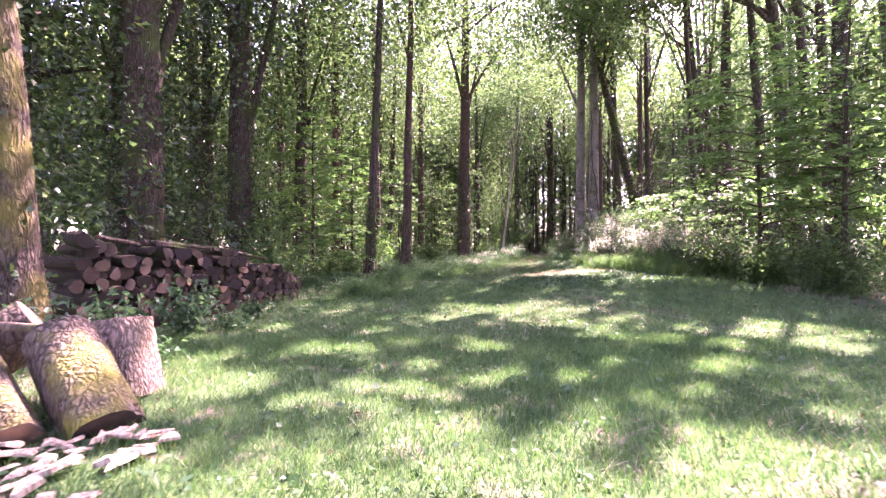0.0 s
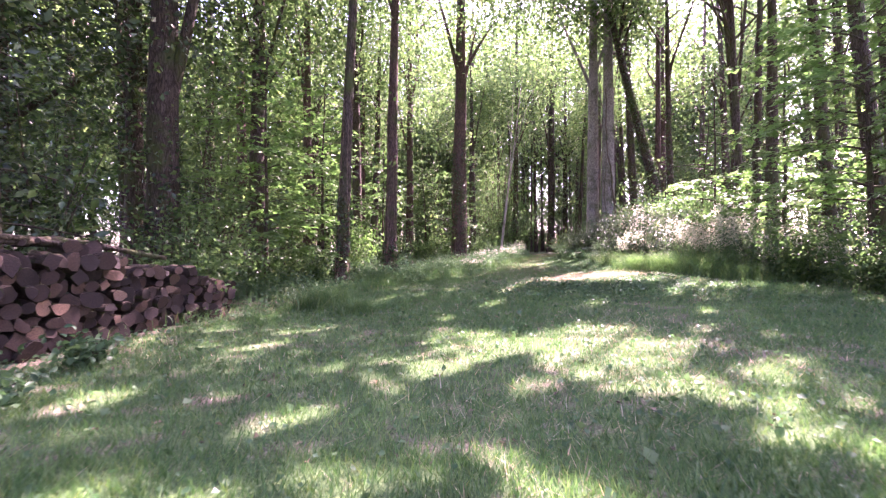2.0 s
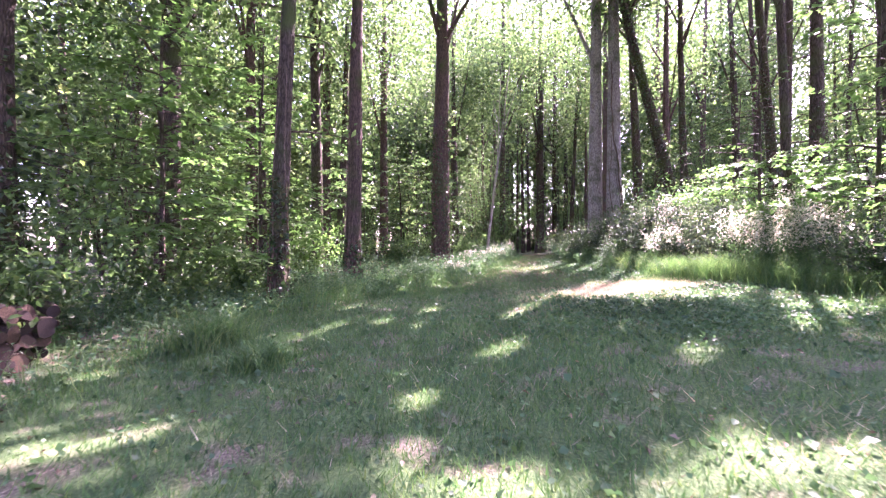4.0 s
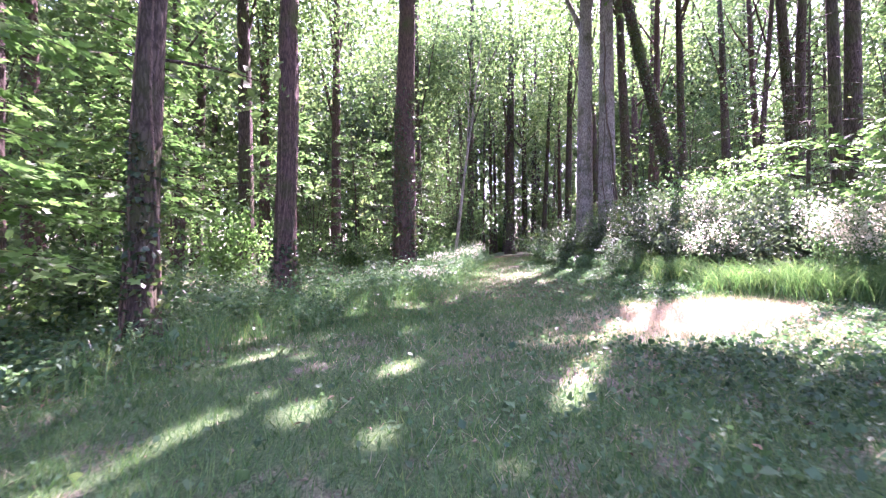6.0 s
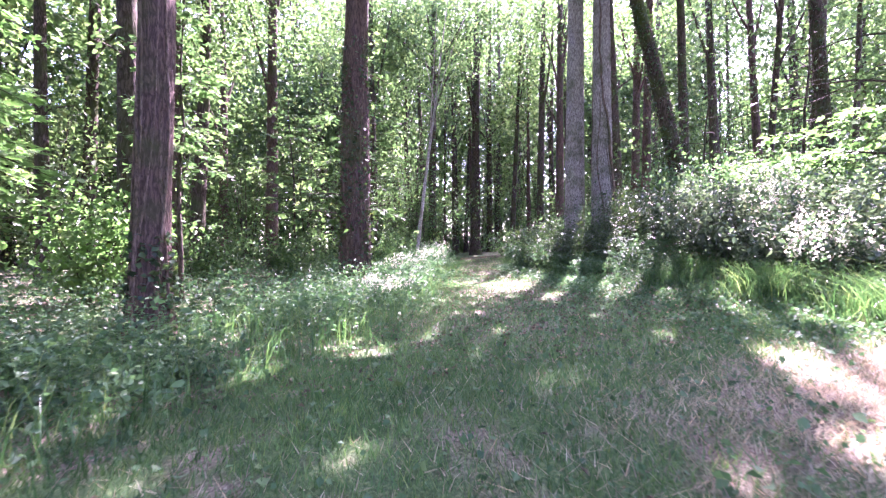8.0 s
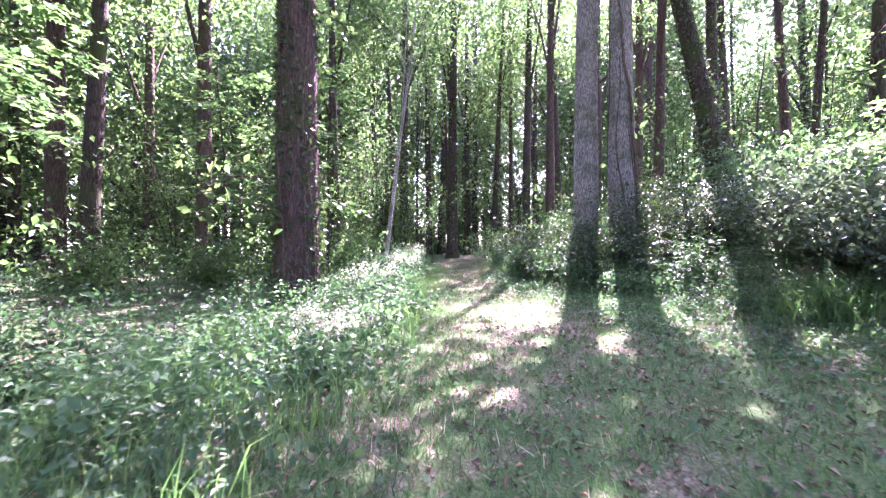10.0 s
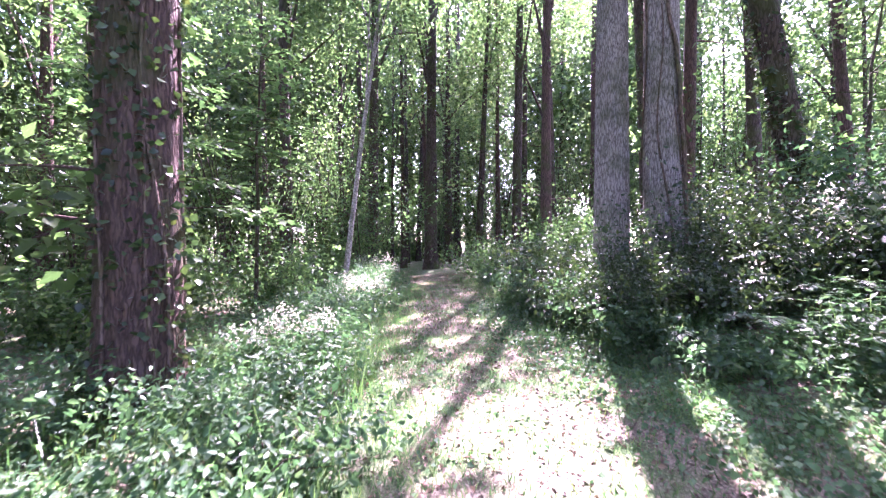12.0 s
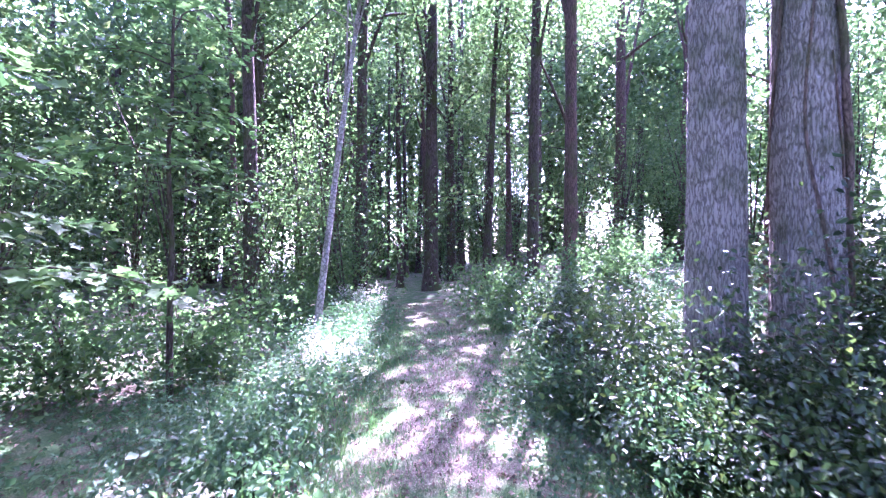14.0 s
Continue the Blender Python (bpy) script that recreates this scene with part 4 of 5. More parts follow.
def build_woodpile():
    rng = np.random.default_rng(31)
    kinds = [log_mesh(k, k % 2 == 1) for k in range(12)]
    pile = thing("woodpile", -5.0, 10.0)
    base = np.array(pile.location)
    # rows of billets, each resting in the hollow between the two below
    step = 0.215
    for row in range(9):
        yy = 6.7 + (0.5 * step if row % 2 else 0)
        while yy < 14.6:
            fx, top = pile_face(yy)
            z = 0.10 + row * step * 0.83
            if z + 0.08 < top * (1 + 0.08 * math.sin(yy * 3.1)) and rng.random() > 0.03:
                r = step * rng.uniform(0.34, 0.7)
                ob = new("log", kinds[rng.integers(12)])
                ob.parent = pile
                gz = ground_z(fx, yy)
                ob.matrix_local = Matrix.Translation(Vector((fx + rng.normal() * 0.06 - base[0], yy + rng.normal() * 0.02 - base[1], gz + z + rng.normal() * 0.012 - base[2]))) @ Euler((rng.uniform(0, 6.28), rng.normal() * 0.07, rng.normal() * 0.16 - 0.5)).to_matrix().to_4x4() @ Matrix.Diagonal((rng.uniform(0.9, 1.1), r, r * rng.uniform(0.85, 1.1), 1))
            yy += step * rng.uniform(0.92, 1.08)
    # long poles thrown on top
    for k in range(11):
        y0 = rng.uniform(6.7, 11.5)
        fx, top = pile_face(y0)
        ln = rng.uniform(0.7, 1.6)
        a = np.array((fx - rng.uniform(0.0, 0.6), y0, ground_z(fx, y0) + top + rng.uniform(0.0, 0.12)))
        fx2, top2 = pile_face(y0 + ln)
        b = np.array((fx2 - rng.uniform(0.0, 0.6), y0 + ln, ground_z(fx2, y0 + ln) + top2 + rng.uniform(0.0, 0.12)))
        t = np.linspace(0, 1, 5)[:, None]
        rr = rng.uniform(0.025, 0.06)
        v, q = tube(a + (b - a) * t - base, np.full(5, rr), 9, 0.05, k)
        bm = bmesh.new()
        bm.from_mesh(mesh_of("pole", v, q, [M_BARK_DARK, M_END], True))
        for f in bmesh.ops.holes_fill(bm, edges=[e for e in bm.edges if e.is_boundary])["faces"]:
            f.material_index, f.smooth = 1, False
        me = bpy.data.meshes.new("pole")
        bm.to_mesh(me)
        bm.free()
        me.materials.append(M_BARK_DARK)
        me.materials.append(M_END)
        part("pole", me, pile)
    tagged(pile, "long weathered stack of cut firewood logs, ends facing the lawn", "woodpile")


build_woodpile()


# ---- cut stumps and slabs by the lawn ----
def billet(name, foot, top, r0, r1, seed, bark, label, sides=26, lobes=0.09, tilt=0.1):
    """A sawn trunk piece from foot to top, with bark, a bevelled rim and pale sawn faces."""
    a, b = np.array(foot, float), np.array(top, float)
    ob = new(name)
    ob.location = a
    t = np.linspace(0, 1, 9)
    v, q = tube((b - a) * t[:, None], r0 + (r1 - r0) * t, sides, 0.018, seed, lobes)
    bark_me = mesh_of("bark", v, q, bark, True)
    part("bark", bark_me, ob)
    way = (b - a) / np.linalg.norm(b - a)
    for end, off, k in ((len(v) - sides, 0.006, 1), (0, -0.006, 0)):
        ring = v[end:end + sides]
        mid = ring.mean(0)
        inner = mid + (ring - mid) * 0.93 + way * off
        core = mid + (ring - mid) * 0.45 + way * off * 1.6
        vs = np.concatenate([ring, inner, core, [mid + way * off * 1.8]])
        f = []
        for j in range(sides):
            n = (j + 1) % sides
            for o in (0, sides):
                f += [(o + j, o + n, o + sides + n), (o + j, o + sides + n, o + sides + j)]
            f.append((2 * sides + j, 2 * sides + n, 3 * sides))
        me = mesh_of("sawn_face", vs, f, M_END)
        part("sawn_face", me, ob)
    return tagged(ob, label, "log", "cut trunk pieces")


def build_stumps():
    billet("log_round", (-2.98, 4.25, -0.03), (-3.1, 4.35, 0.68), 0.31, 0.27, 1, M_BARK_STUMP, "upright sawn trunk section with brown-grey bark on the grass")
    billet("fallen_log", (-2.52, 3.4, -0.02), (-3.2, 3.8, 0.62), 0.25, 0.25, 2, M_BARK_MOSS, "mossy trunk section leaning against the stack")
    billet("fallen_log", (-2.95, 3.1, 0.0), (-3.7, 3.5, 0.52), 0.2, 0.2, 3, M_BARK_MOSS, "mossy trunk section leaning in the heap")
    billet("fallen_log", (-3.1, 2.6, 0.05), (-3.9, 3.0, 0.45), 0.2, 0.2, 4, M_BARK_MOSS, "short moss-covered log in the heap")
    billet("fallen_log", (-4.6, 4.1, 0.70), (-3.25, 3.95, 0.66), 0.05, 0.035, 5, M_VINE, "weathered branch lying across the log heap")
    billet("fallen_log", (-4.6, 4.2, 0.2), (-4.1, 4.6, 0.62), 0.28, 0.28, 6, M_BARK_DARK, "dark trunk section behind the heap")
    billet("fallen_log", (-4.3, 3.5, 0.12), (-3.7, 3.6, 0.30), 0.2, 0.2, 7, M_BARK_DARK, "short log in the heap")
    rng = np.random.default_rng(77)
    for k in range(52):
        x, y = -1.85 - 1.6 * rng.random() ** 1.2, rng.uniform(2.2, 3.3)
        l, w, h = rng.uniform(0.1, 0.38), rng.uniform(0.06, 0.17), rng.uniform(0.012, 0.035)
        n = int(rng.integers(6, 9))
        ang = np.sort(rng.uniform(0, 6.28, n) * 0.3 + np.linspace(0, 6.28, n, endpoint=False))
        rim = np.stack([np.cos(ang) * l / 2, np.sin(ang) * w / 2], 1) * rng.uniform(0.7, 1.15, (n, 1))
        bm = bmesh.new()
        curl = rng.uniform(0.5, 2.5)
        low, high = ([bm.verts.new((px, py, curl * py * py + dz + rng.normal() * 0.003)) for px, py in rim * sc] for dz, sc in ((0.0, 1.0), (h, 0.88)))
        bm.faces.new(high)
        bm.faces.new(low[::-1])
        for j in range(n):
            bm.faces.new((low[j], low[(j + 1) % n], high[(j + 1) % n], high[j]))
        me = bpy.data.meshes.new("bark_chip")
        bm.to_mesh(me)
        bm.free()
        me.materials.append(M_CHIP)
        ob = new("bark_chip", me)
        ob.matrix_world = pose(x, y, ground_z(x, y) + 0.03 + 0.05 * rng.random(), rng.normal() * 12, rng.normal() * 12, rng.uniform(0, 360))
        tagged(ob, "pale split wood chip on the ground", "wood chip", "wood chips")


build_stumps()


# ---- ground cover ----
def scatter(rng, n, x0, x1, y0, y1):
    return np.stack([rng.uniform(x0, x1, n), rng.uniform(y0, y1, n)], 1)


def blades(rng, xy, tall, wide, lean=0.35):
    n = len(xy)
    z = height(xy[:, 0], xy[:, 1])
    tall = np.broadcast_to(tall, (n,)) * rng.uniform(0.5, 1.4, n)
    ang = rng.uniform(0, 6.28, n)
    side = np.stack([np.cos(ang), np.sin(ang), 0 * ang], 1) * (wide / 2 * rng.uniform(0.7, 1.3, n))[:, None]
    b = np.column_stack([xy, z - 0.005])
    bend = np.column_stack([rng.normal(size=(n, 2)) * lean, np.ones(n)]) * tall[:, None]
    mid = b + bend * (0.35, 0.35, 0.6)
    tip = b + bend * (1.3, 1.3, 1.0)
    v = np.stack([b - side, b + side, mid + side * 0.8, mid - side * 0.8, tip], 1).reshape(-1, 3)
    k = np.arange(n)[:, None] * 5
    return v, np.concatenate([k + (0, 1, 2), k + (0, 2, 3), k + (3, 2, 4)], 1).reshape(-1, 3)


def short_blades(rng, xy, tall, wide, lean=0.45):
    """Mown grass: one slim pointed blade at each place."""
    n = len(xy)
    tall = tall * rng.uniform(0.5, 1.5, n)
    ang = rng.uniform(0, 6.28, n)
    side = np.stack([np.cos(ang), np.sin(ang), 0 * ang], 1) * (wide / 2 * rng.uniform(0.7, 1.3, n))[:, None]
    b = np.column_stack([xy, height(xy[:, 0], xy[:, 1]) - 0.005])
    tip = b + np.column_stack([rng.normal(size=(n, 2)) * lean, np.ones(n)]) * tall[:, None]
    return np.stack([b - side, b + side, tip], 1).reshape(-1, 3), np.arange(n * 3).reshape(-1, 3)


def lawn_mask(xy):
    return np.abs(xy[:, 0] - track_x(xy[:, 1])) / track_half(xy[:, 1])


def waves(xy, a, b):
    return 0.5 + 0.25 * (np.sin(xy[:, 0] * a + 1.3 * np.sin(xy[:, 1] * b)) + np.cos(xy[:, 1] * a * 0.8 + np.sin(xy[:, 0] * b * 1.4)))


def on_sun_patch(xy):
    # area where pale straw and soil carry painted sunlight
    return np.hypot((xy[:, 0] - 5.0) / 2.0, xy[:, 1] - 17.9 - 0.45 * (xy[:, 0] - 5.0)) < 1.0


def build_grass():
    rng = np.random.default_rng(41)
    xy = np.concatenate([scatter(rng, 330000, -5, 9.5, 0.9, 21), scatter(rng, 90000, -4, 5, 0.9, 7)])
    off = lawn_mask(xy)
    keep = (off < 1.15) & (rng.random(len(xy)) < 0.35 + 0.65 * waves(xy, 1.1, 0.7)) & ~((np.hypot((xy[:, 0] - 4.9) / 1.6, xy[:, 1] - 17.9) < 1.1) & (rng.random(len(xy)) < 0.7))
    xy = xy[keep]
    v, f = short_blades(rng, xy, 0.075, 0.009)
    tagged(new("lawn_grass", mesh_of("lawn_grass", v, f, M_GRASS)), "short uneven green lawn grass", "grass", kind="stuff")
    xy = scatter(rng, 70000, -5, 9.5, 0.9, 24)
    keep = (lawn_mask(xy) < 1.2) & (rng.random(len(xy)) < waves(xy, 0.9, 1.1) ** 2 * np.where(xy[:, 0] < 0, 0.55, 0.95))
    # extra pale straw brightens the sunlit patch by colour
    sun_patch_straw = rng.normal(size=(22000, 2)) * (1.5, 0.8) + (4.9, 17.9)
    v, f = short_blades(rng, np.concatenate([xy[keep], sun_patch_straw]), 0.07, 0.009, 0.9)
    tagged(new("dry_grass", mesh_of("dry_grass", v, f, M_STRAW)), "thin straw-coloured dry grass in the lawn, thickened to paint in a sunlit patch", "grass", kind="stuff")
    xy = scatter(rng, 300000, -2, 14, 19, 40)
    o = lawn_mask(xy)
    keep = (o < 1.3) & (rng.random(len(xy)) < 0.3 + 0.5 * smooth(0.4, 1.0, o))
    v, f = short_blades(rng, xy[keep], 0.085, 0.010)
    tagged(new("path_grass", mesh_of("path_grass", v, f, M_GRASS)), "sparse grass growing on the woodland path", "grass", kind="stuff")
    # long grass along the edges
    xy = scatter(rng, 70000, -8, 14, 10, 42)
    o = (xy[:, 0] - track_x(xy[:, 1])) / track_half(xy[:, 1])
    edge = np.where(o < 0, np.exp(-((np.abs(o) - 1.25) / 0.25) ** 2), 0.8 * np.exp(-((np.abs(o) - 1.3) / 0.3) ** 2))
    keep = rng.random(len(xy)) < edge * waves(xy, 1.7, 0.9)
    v, f = blades(rng, xy[keep], 0.28, 0.010, 0.4)
    tagged(new("long_grass", mesh_of("long_grass", v, f, M_GRASS)), "long bent grass along the edge of the wood", "grass", kind="stuff")
    xy = scatter(rng, 26000, -6, 5, 16, 35)
    o = track_x(xy[:, 1]) - track_half(xy[:, 1]) - xy[:, 0]
    keep = (o > -0.3) & (o < 3.2) & (rng.random(len(xy)) < waves(xy, 2.1, 1.3) * 1.1) & (o > 0.1)
    v, f = blades(rng, xy[keep], 0.42, 0.012, 0.35)
    tagged(new("rough_grass", mesh_of("rough_grass", v, f, M_GRASS)), "rank grass standing among the woodland weeds", "grass", kind="stuff")
    clumps = [(6.9, 19.7, 0.6, 0.4), (7.6, 18.9, 0.7, 0.5), (8.3, 17.9, 0.7, 0.5), (8.7, 16.8, 0.6, 0.4), (6.9, 21.2, 0.6, 0.4), (-2.6, 14.6, 0.5, 0.4), (7.3, 23.4, 0.5, 0.3), (8.2, 28.4, 0.7, 0.45), (2.6, 30.4, 0.6, 0.45), (-1.6, 13.4, 0.3, 0.25)]
    pieces = []
    for x, y, w, h in clumps:
        q = np.array((x, y)) + rng.normal(size=(int(2600 * w), 2)) * w * 0.5
        pieces.append(blades(rng, q, h, 0.011, 0.62))
    v, f = join(pieces)
    tagged(new("tall_grass", mesh_of("tall_grass", v, f, M_GRASS)), "tufts of tall fresh green grass at the lawn's edge", "grass", kind="stuff")


build_grass()


def build_litter_and_weeds():
    rng = np.random.default_rng(43)
    xy = scatter(rng, 130000, -8, 14, 0.8, 44)
    o = lawn_mask(xy)
    keep = rng.random(len(xy)) < np.where(xy[:, 1] > 20, 0.55 * smooth(1.7, 0.5, o) + 0.3, 0.03 + 0.18 * smooth(0.95, 1.2, o))
    xy = xy[keep & ~on_sun_patch(xy)]
    p = np.column_stack([xy, height(xy[:, 0], xy[:, 1]) + rng.uniform(0.008, 0.03, len(xy))])
    v, f = leaves(rng, p, 0.055, 0.6, 3.0, 0.2)
    tagged(new("leaf_litter", mesh_of("leaf_litter", v, f, M_LITTER)), "brown dead leaves strewn over the ground", "leaf litter", kind="stuff")
    # low clover and ground ivy
    xy = scatter(rng, 70000, -8, 12, 0.8, 30)
    o = lawn_mask(xy)
    keep = rng.random(len(xy)) < 0.22 + 0.8 * np.clip(waves(xy, 0.8, 0.6) - 0.35, 0, 1) + 0.6 * smooth(0.85, 1.2, o)
    xy = xy[keep & ~on_sun_patch(xy)]
    p = np.column_stack([xy, height(xy[:, 0], xy[:, 1]) + rng.uniform(0.015, 0.07, len(xy))])
    v, f = leaves(rng, p, np.exp(rng.normal(size=len(p)) * 0.3) * 0.044, 0.9, 1.8, 0.12)
    # a carpet of ground ivy where the lawn gives way to the bank
    xy = rng.normal(size=(19000, 2)) * (1.5, 1.2) + (4.4, 15.2)
    xy = xy[~on_sun_patch(xy) & (rng.random(len(xy)) < 0.25 + 0.75 * waves(xy, 2.3, 1.7))]
    p = np.column_stack([xy, height(xy[:, 0], xy[:, 1]) + rng.uniform(0.03, 0.12, len(xy))])
    v, f = join([(v, f), leaves(rng, p, np.exp(rng.normal(size=len(p)) * 0.3) * 0.044, 0.85, 1.5, 0.12)])
    tagged(new("clover", mesh_of("clover", v, f, M_WEED)), "clover and ground ivy spread through the grass", "ground cover", kind="stuff")
    # ivy creeping over the earth beside the path
    xy = scatter(rng, 110000, 0, 12, 17, 34)
    o = (xy[:, 0] - track_x(xy[:, 1])) / track_half(xy[:, 1])
    keep = rng.random(len(xy)) < smooth(0.2, 0.6, o) * smooth(1.7, 1.2, o) * (0.3 + 0.7 * waves(xy, 1.9, 1.2))
    xy = xy[keep & ~on_sun_patch(xy)]
    p = np.column_stack([xy, height(xy[:, 0], xy[:, 1]) + rng.uniform(0.015, 0.09, len(xy))])
    v, f = leaves(rng, p, 0.06, 0.85, 1.6, 0.12)
    tagged(new("ground_ivy", mesh_of("ground_ivy", v, f, M_WEED)), "dark ivy creeping over earth beside the path", "ground cover", kind="stuff")
    # knee-high weeds under the trees on both sides of the path
    xy = scatter(rng, 430000, -8, 14, 12, 44)
    o = (xy[:, 0] - track_x(xy[:, 1])) / track_half(xy[:, 1])
    dens = 0.32 * smooth(0.95, 1.3, np.abs(o)) * (0.45 + 0.55 * waves(xy, 1.3, 0.8)) * smooth(52, 34, xy[:, 1])
    dens = dens * np.where((o < 0) & (xy[:, 1] < 15), 0.3, 1) * np.where((o > 0) & (xy[:, 1] < 15), 0.3, 1)
    dens = dens * (0.3 + 0.9 * smooth(0.3, 0.62, waves(xy, 4.3, 3.1)))
    keep = (rng.random(len(xy)) < dens) & ~on_sun_patch(xy)
    xy, o = xy[keep], o[keep]
    top = np.where(o > 0, 0.8, 0.55) * (0.2 + 1.15 * waves(xy, 3.1, 2.2)) * smooth(0.9, 1.45, np.abs(o))
    bank = (o > 0) & (xy[:, 1] > 21.5) & (xy[:, 1] < 29) & (xy[:, 0] - track_x(xy[:, 1]) < 4.2)
    top = np.where(bank, 0.3 * top, top) * np.where(rng.random(len(xy)) < 0.12, 1.5, 1)
    p = np.column_stack([xy, height(xy[:, 0], xy[:, 1]) + 0.03 + top * rng.uniform(0, 1, len(xy)) ** 0.7])
    v, f = leaves(rng, p, np.exp(rng.normal(size=len(p)) * 0.35) * 0.062, 0.62, 1.0, 0.14)
    tagged(new("woodland_weeds", mesh_of("woodland_weeds", v, f, M_WEED)), "nettles, ivy and brambles covering the woodland floor", "ground cover", kind="stuff")


build_litter_and_weeds()


def herbs(rng, xy, tall, size, nodes=5):
    """Upright stems with crossed pairs of leaves that grow smaller towards the top. Returns stems and leaves."""
    n = len(xy)
    tall = np.broadcast_to(tall, (n,)) * rng.uniform(0.6, 1.3, n)
    foot = np.column_stack([xy, height(xy[:, 0], xy[:, 1]) - 0.01])
    lean = rng.normal(size=(n, 2)) * 0.28
    turn = rng.uniform(0, 6.28, n)
    at = lambda u: foot + np.column_stack([lean * (tall * u * u)[:, None], tall * u])
    spots, axes, sizes = [], [], []
    for k in range(nodes):
        u = np.clip(0.22 + 0.78 * (k + rng.uniform(-0.25, 0.25, n)) / (nodes - 1), 0.1, 1.0)
        for half in (0, np.pi):
            ang = turn + k * 1.57 + half + rng.normal(size=n) * 0.25
            spots.append(at(u))
            axes.append(np.column_stack([np.cos(ang), np.sin(ang), 0.35 * u - 0.3 + rng.normal(size=n) * 0.2]))
            sizes.append(size * (1.25 - 0.75 * u) * np.clip(tall / 0.5, 0.6, 1.35))
    leaf = leaves(rng, np.concatenate(spots), np.concatenate(sizes), 0.58, 1, 0.1, 0, "ovate", np.concatenate(axes))
    side = np.column_stack([np.cos(turn), np.sin(turn), 0 * turn]) * 0.0035
    v = np.stack([foot - side, foot + side, at(np.full(n, 0.6)) + side, at(np.full(n, 0.6)) - side, at(np.ones(n))], 1).reshape(-1, 3)
    b = np.arange(n)[:, None] * 5
    return (v, np.concatenate([b + (0, 1, 2), b + (0, 2, 3), b + (3, 2, 4)], 1).reshape(-1, 3)), leaf


def build_herbs():
    rng = np.random.default_rng(47)
    xy = scatter(rng, 46000, -7, 13, 13, 41)
    o = (xy[:, 0] - track_x(xy[:, 1])) / track_half(xy[:, 1])
    dens = smooth(0.98, 1.25, np.abs(o)) * smooth(4.4, 2.6, np.abs(o)) * (0.25 + 0.75 * smooth(0.3, 0.65, waves(xy, 1.9, 1.4)))
    dens = dens * np.where((o > 0) & (xy[:, 1] < 19), 0.25, 1) * np.where((o < 0) & (xy[:, 1] < 16), 0.4, 1)
    keep = (rng.random(len(xy)) < dens * 0.72) & ~on_sun_patch(xy)
    xy, o = xy[keep], np.abs(o[keep])
    tall = 0.62 * (0.35 + 0.9 * waves(xy, 2.7, 1.9)) * (0.45 + 0.55 * smooth(1.0, 1.6, o))
    stems, leaf = herbs(rng, xy, tall, 0.085)
    tagged(new("nettle_stems", mesh_of("nettle_stems", *stems, M_GRASS)), "thin upright green stems of woodland nettles", "nettles", kind="stuff")
    tagged(new("nettles", mesh_of("nettles", *leaf, M_WEED)), "sunlit nettles and balsam crowding both sides of the path", "nettles", kind="stuff")


build_herbs()


def weed_stand(x, y, w, h, n, seed, label, leaf=M_PALE, heads=True):
    """A stand of tall stalks with small leaves and pale seed heads."""
    rng = np.random.default_rng(seed)
    root = thing("weed_stand", x, y)
    base = np.array(root.location)
    m = max(20, n // 30)
    q = rng.normal(size=(m, 2)) * w * 0.5
    z = height(q[:, 0] + base[0], q[:, 1] + base[1]) - base[2]
    tall = h * rng.uniform(0.6, 1.15, m)
    v, f = blades(rng, q + base[:2], tall, 0.009, 0.2)
    tagged(part("stalk_tuft", mesh_of("stalk_tuft", v - base, f, M_GRASS), root), kind="stuff")
    pick = rng.integers(0, m, n)
    up = rng.uniform(0.15, 1.0, n)
    p = np.column_stack([q[pick], z[pick] + tall[pick] * up]) + rng.normal(size=(n, 3)) * 0.055
    v, f = leaves(rng, p, 0.06, 0.5, 0.8)
    part("foliage", mesh_of("foliage", v, f, M_WEED), root)
    if heads:
        up = rng.uniform(0.7, 1.06, n)
        p = np.column_stack([q[pick], z[pick] + tall[pick] * up]) + rng.normal(size=(n, 3)) * 0.055
        v, f = leaves(rng, p, 0.058, 0.5, 0.3)
        tagged(part("inflorescence", mesh_of("inflorescence", v, f, leaf), root, "pale dry seed heads"), kind="stuff")
    return tagged(root, label, "weeds", "weed stands")


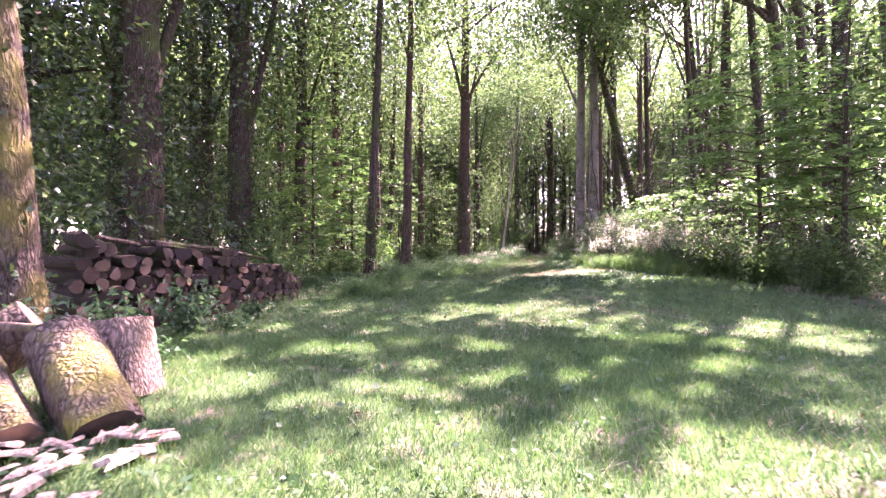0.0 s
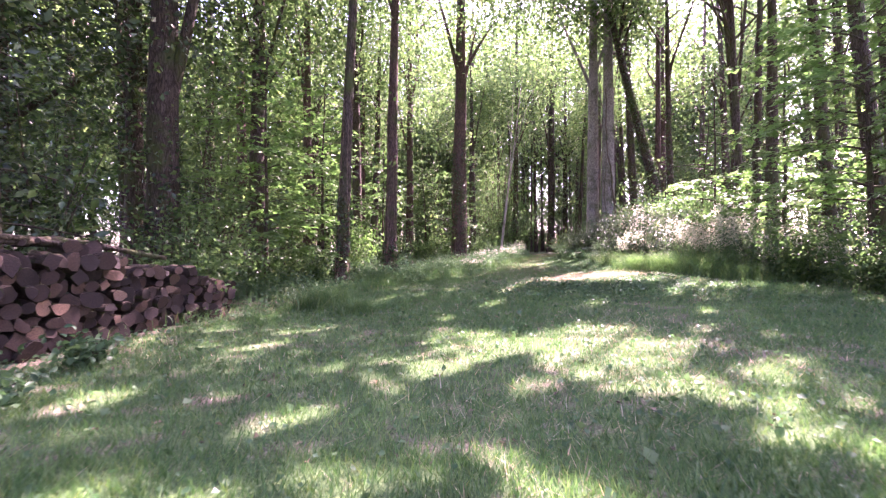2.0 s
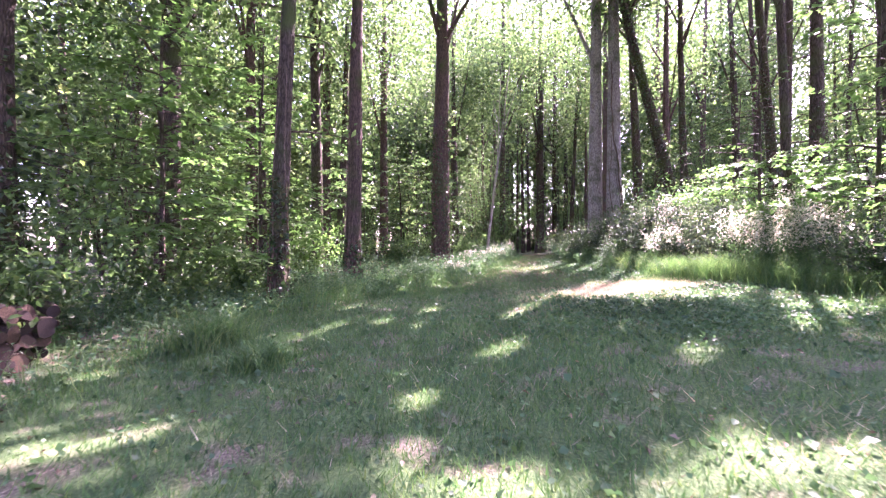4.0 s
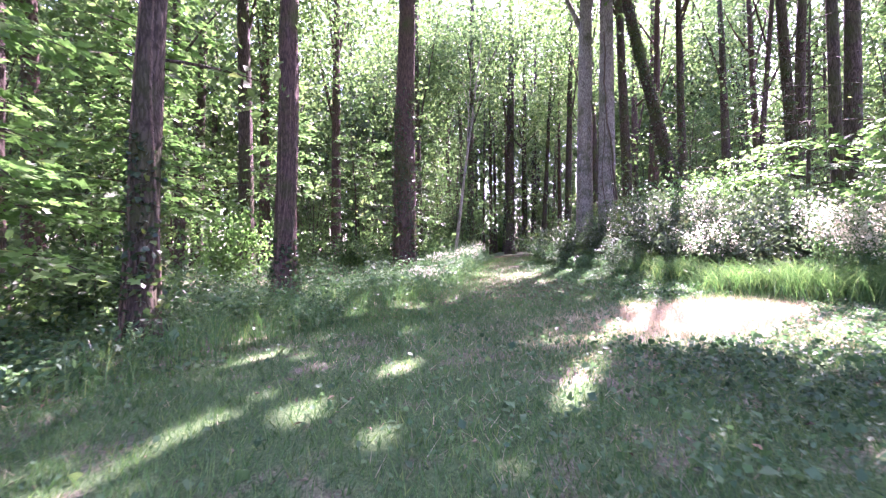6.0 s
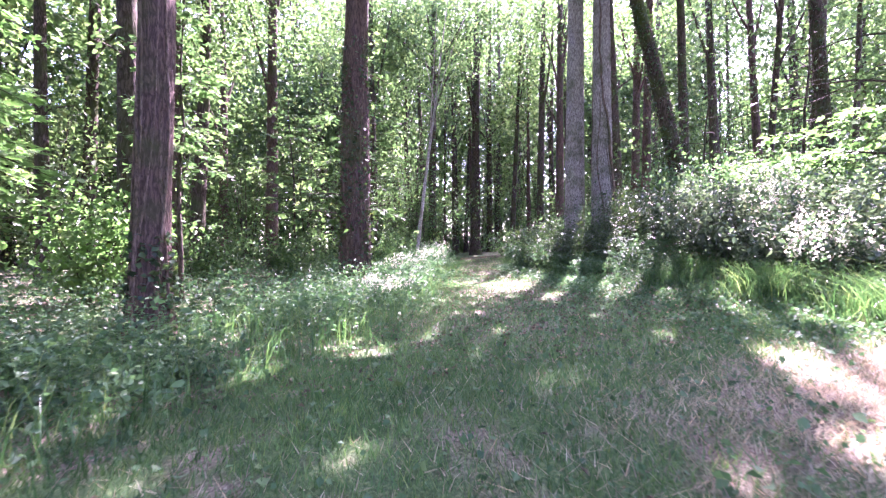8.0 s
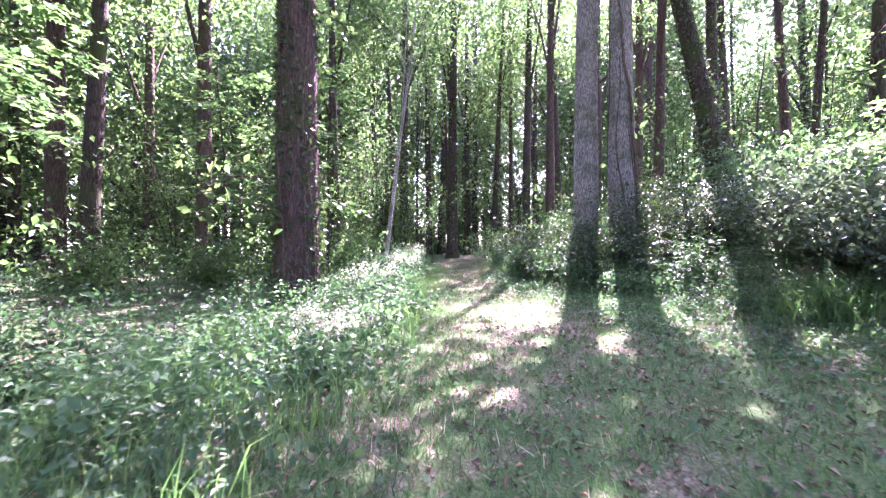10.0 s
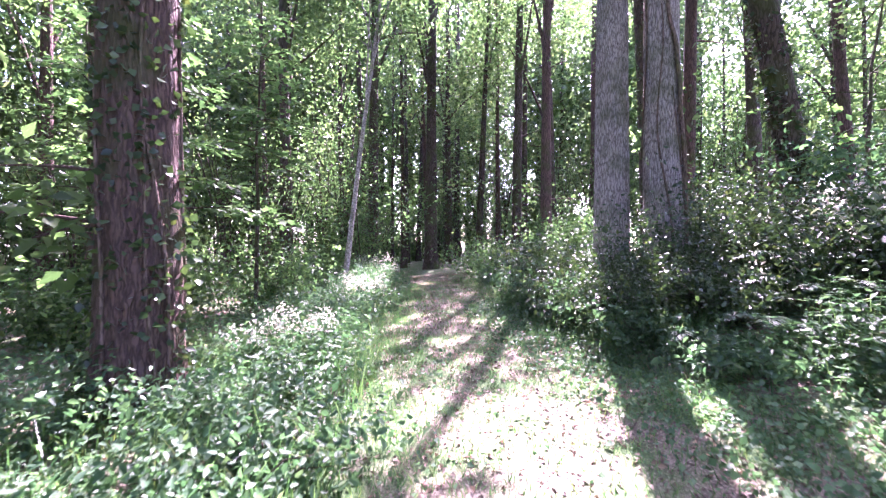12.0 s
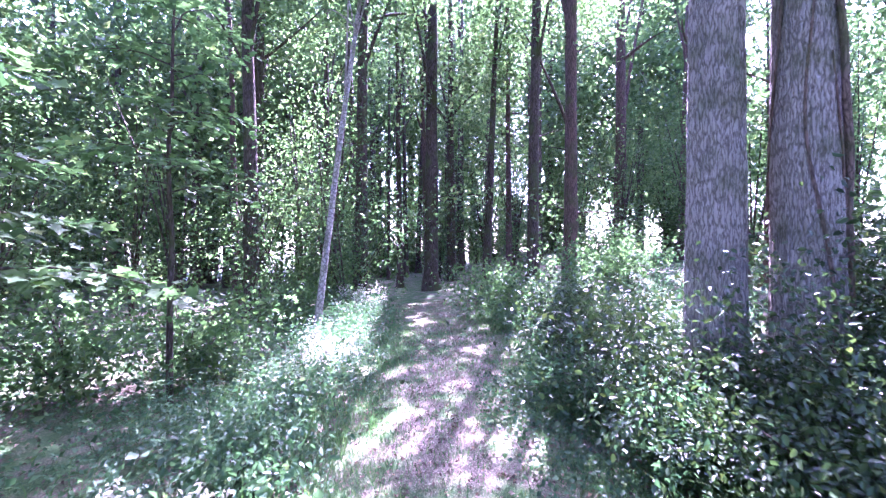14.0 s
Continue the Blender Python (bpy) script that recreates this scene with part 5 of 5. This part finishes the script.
def build_weed_stands():
    for k, (x, y, w, h, n) in enumerate([(8.5, 19.0, 0.7, 1.4, 2000), (9.2, 18.5, 0.8, 1.7, 2400), (9.9, 18.9, 0.8, 1.8, 2200), (9.5, 16.6, 0.7, 1.3, 1300), (9.7, 14.9, 0.6, 1.2, 1000), (7.4, 21.0, 0.6, 1.0, 700), (8.2, 22.4, 0.7, 1.6, 700), (9.6, 26.6, 0.9, 1.2, 700)]):
        weed_stand(x, y, w, h, n, 700 + k, "sunlit stand of pale dry-headed weeds on the bank")
    for k, (x, y, w, h, n) in enumerate([(2.3, 27.6, 0.6, 0.7, 900), (3.0, 30.2, 0.7, 0.7, 1000), (3.6, 32.6, 0.7, 0.8, 1100), (4.9, 35.2, 0.7, 0.8, 1100), (6.0, 38.2, 0.8, 0.9, 1200), (6.6, 41.0, 0.8, 1.0, 1200), (8.2, 33.0, 0.5, 0.8, 900), (1.6, 25.6, 0.6, 0.5, 800), (9.6, 37.0, 0.5, 0.8, 900)]):
        weed_stand(x, y, w, h, n, 720 + k, "leafy weeds at the edge of the path", heads=k % 2 == 1)


build_weed_stands()


def fern(x, y, size, seed):
    """Arching fronds of paired leaflets round one crown."""
    rng = np.random.default_rng(seed)
    root = thing("fern", x, y)
    for k in range(9):
        ang, ln = k * 0.698 + rng.normal() * 0.2, size * rng.uniform(0.75, 1.1)
        s = np.linspace(0, 1, 34)
        out = np.stack([np.cos(ang) * s * ln * 0.85, np.sin(ang) * s * ln * 0.85, ln * (0.95 * s - 0.72 * s ** 2)], 1)
        side = np.array((-math.sin(ang), math.cos(ang), 0))
        way = unit(np.gradient(out, axis=0))
        vs, fs = [], []
        for j in range(2, 34):
            wd = ln * 0.2 * math.sin(math.pi * (0.12 + 0.86 * s[j])) ** 0.8
            for sg in (-1, 1):
                tip = out[j] + side * sg * wd * rng.uniform(0.85, 1.1) + way[j] * wd * 0.45 - (0, 0, wd * rng.uniform(0.1, 0.4))
                b = len(vs)
                vs += [out[j] - way[j] * 0.009 * ln, (out[j] + tip) / 2 + way[j] * 0.013 * ln, tip, (out[j] + tip) / 2 - way[j] * 0.012 * ln]
                fs += [(b, b + 1, b + 2), (b, b + 2, b + 3)]
        part("frond", mesh_of("frond", np.array(vs), np.array(fs), M_FERN), root)
    return tagged(root, "arching green fern on the shaded bank", "fern", "ferns")


def build_ferns():
    rng = np.random.default_rng(61)
    for k, (x, y) in enumerate([(8.9, 29.0), (9.4, 28.4), (10.0, 28.9), (9.0, 27.6), (8.3, 29.6), (10.6, 28.0), (9.8, 27.4), (8.3, 30.6), (11.0, 29.2), (3.2, 33.2), (8.4, 26.8), (9.2, 26.9), (8.6, 28.2), (10.4, 26.8), (9.7, 29.6), (7.9, 27.6)]):
        fern(x, y, rng.uniform(0.9, 1.3), 800 + k)


build_ferns()
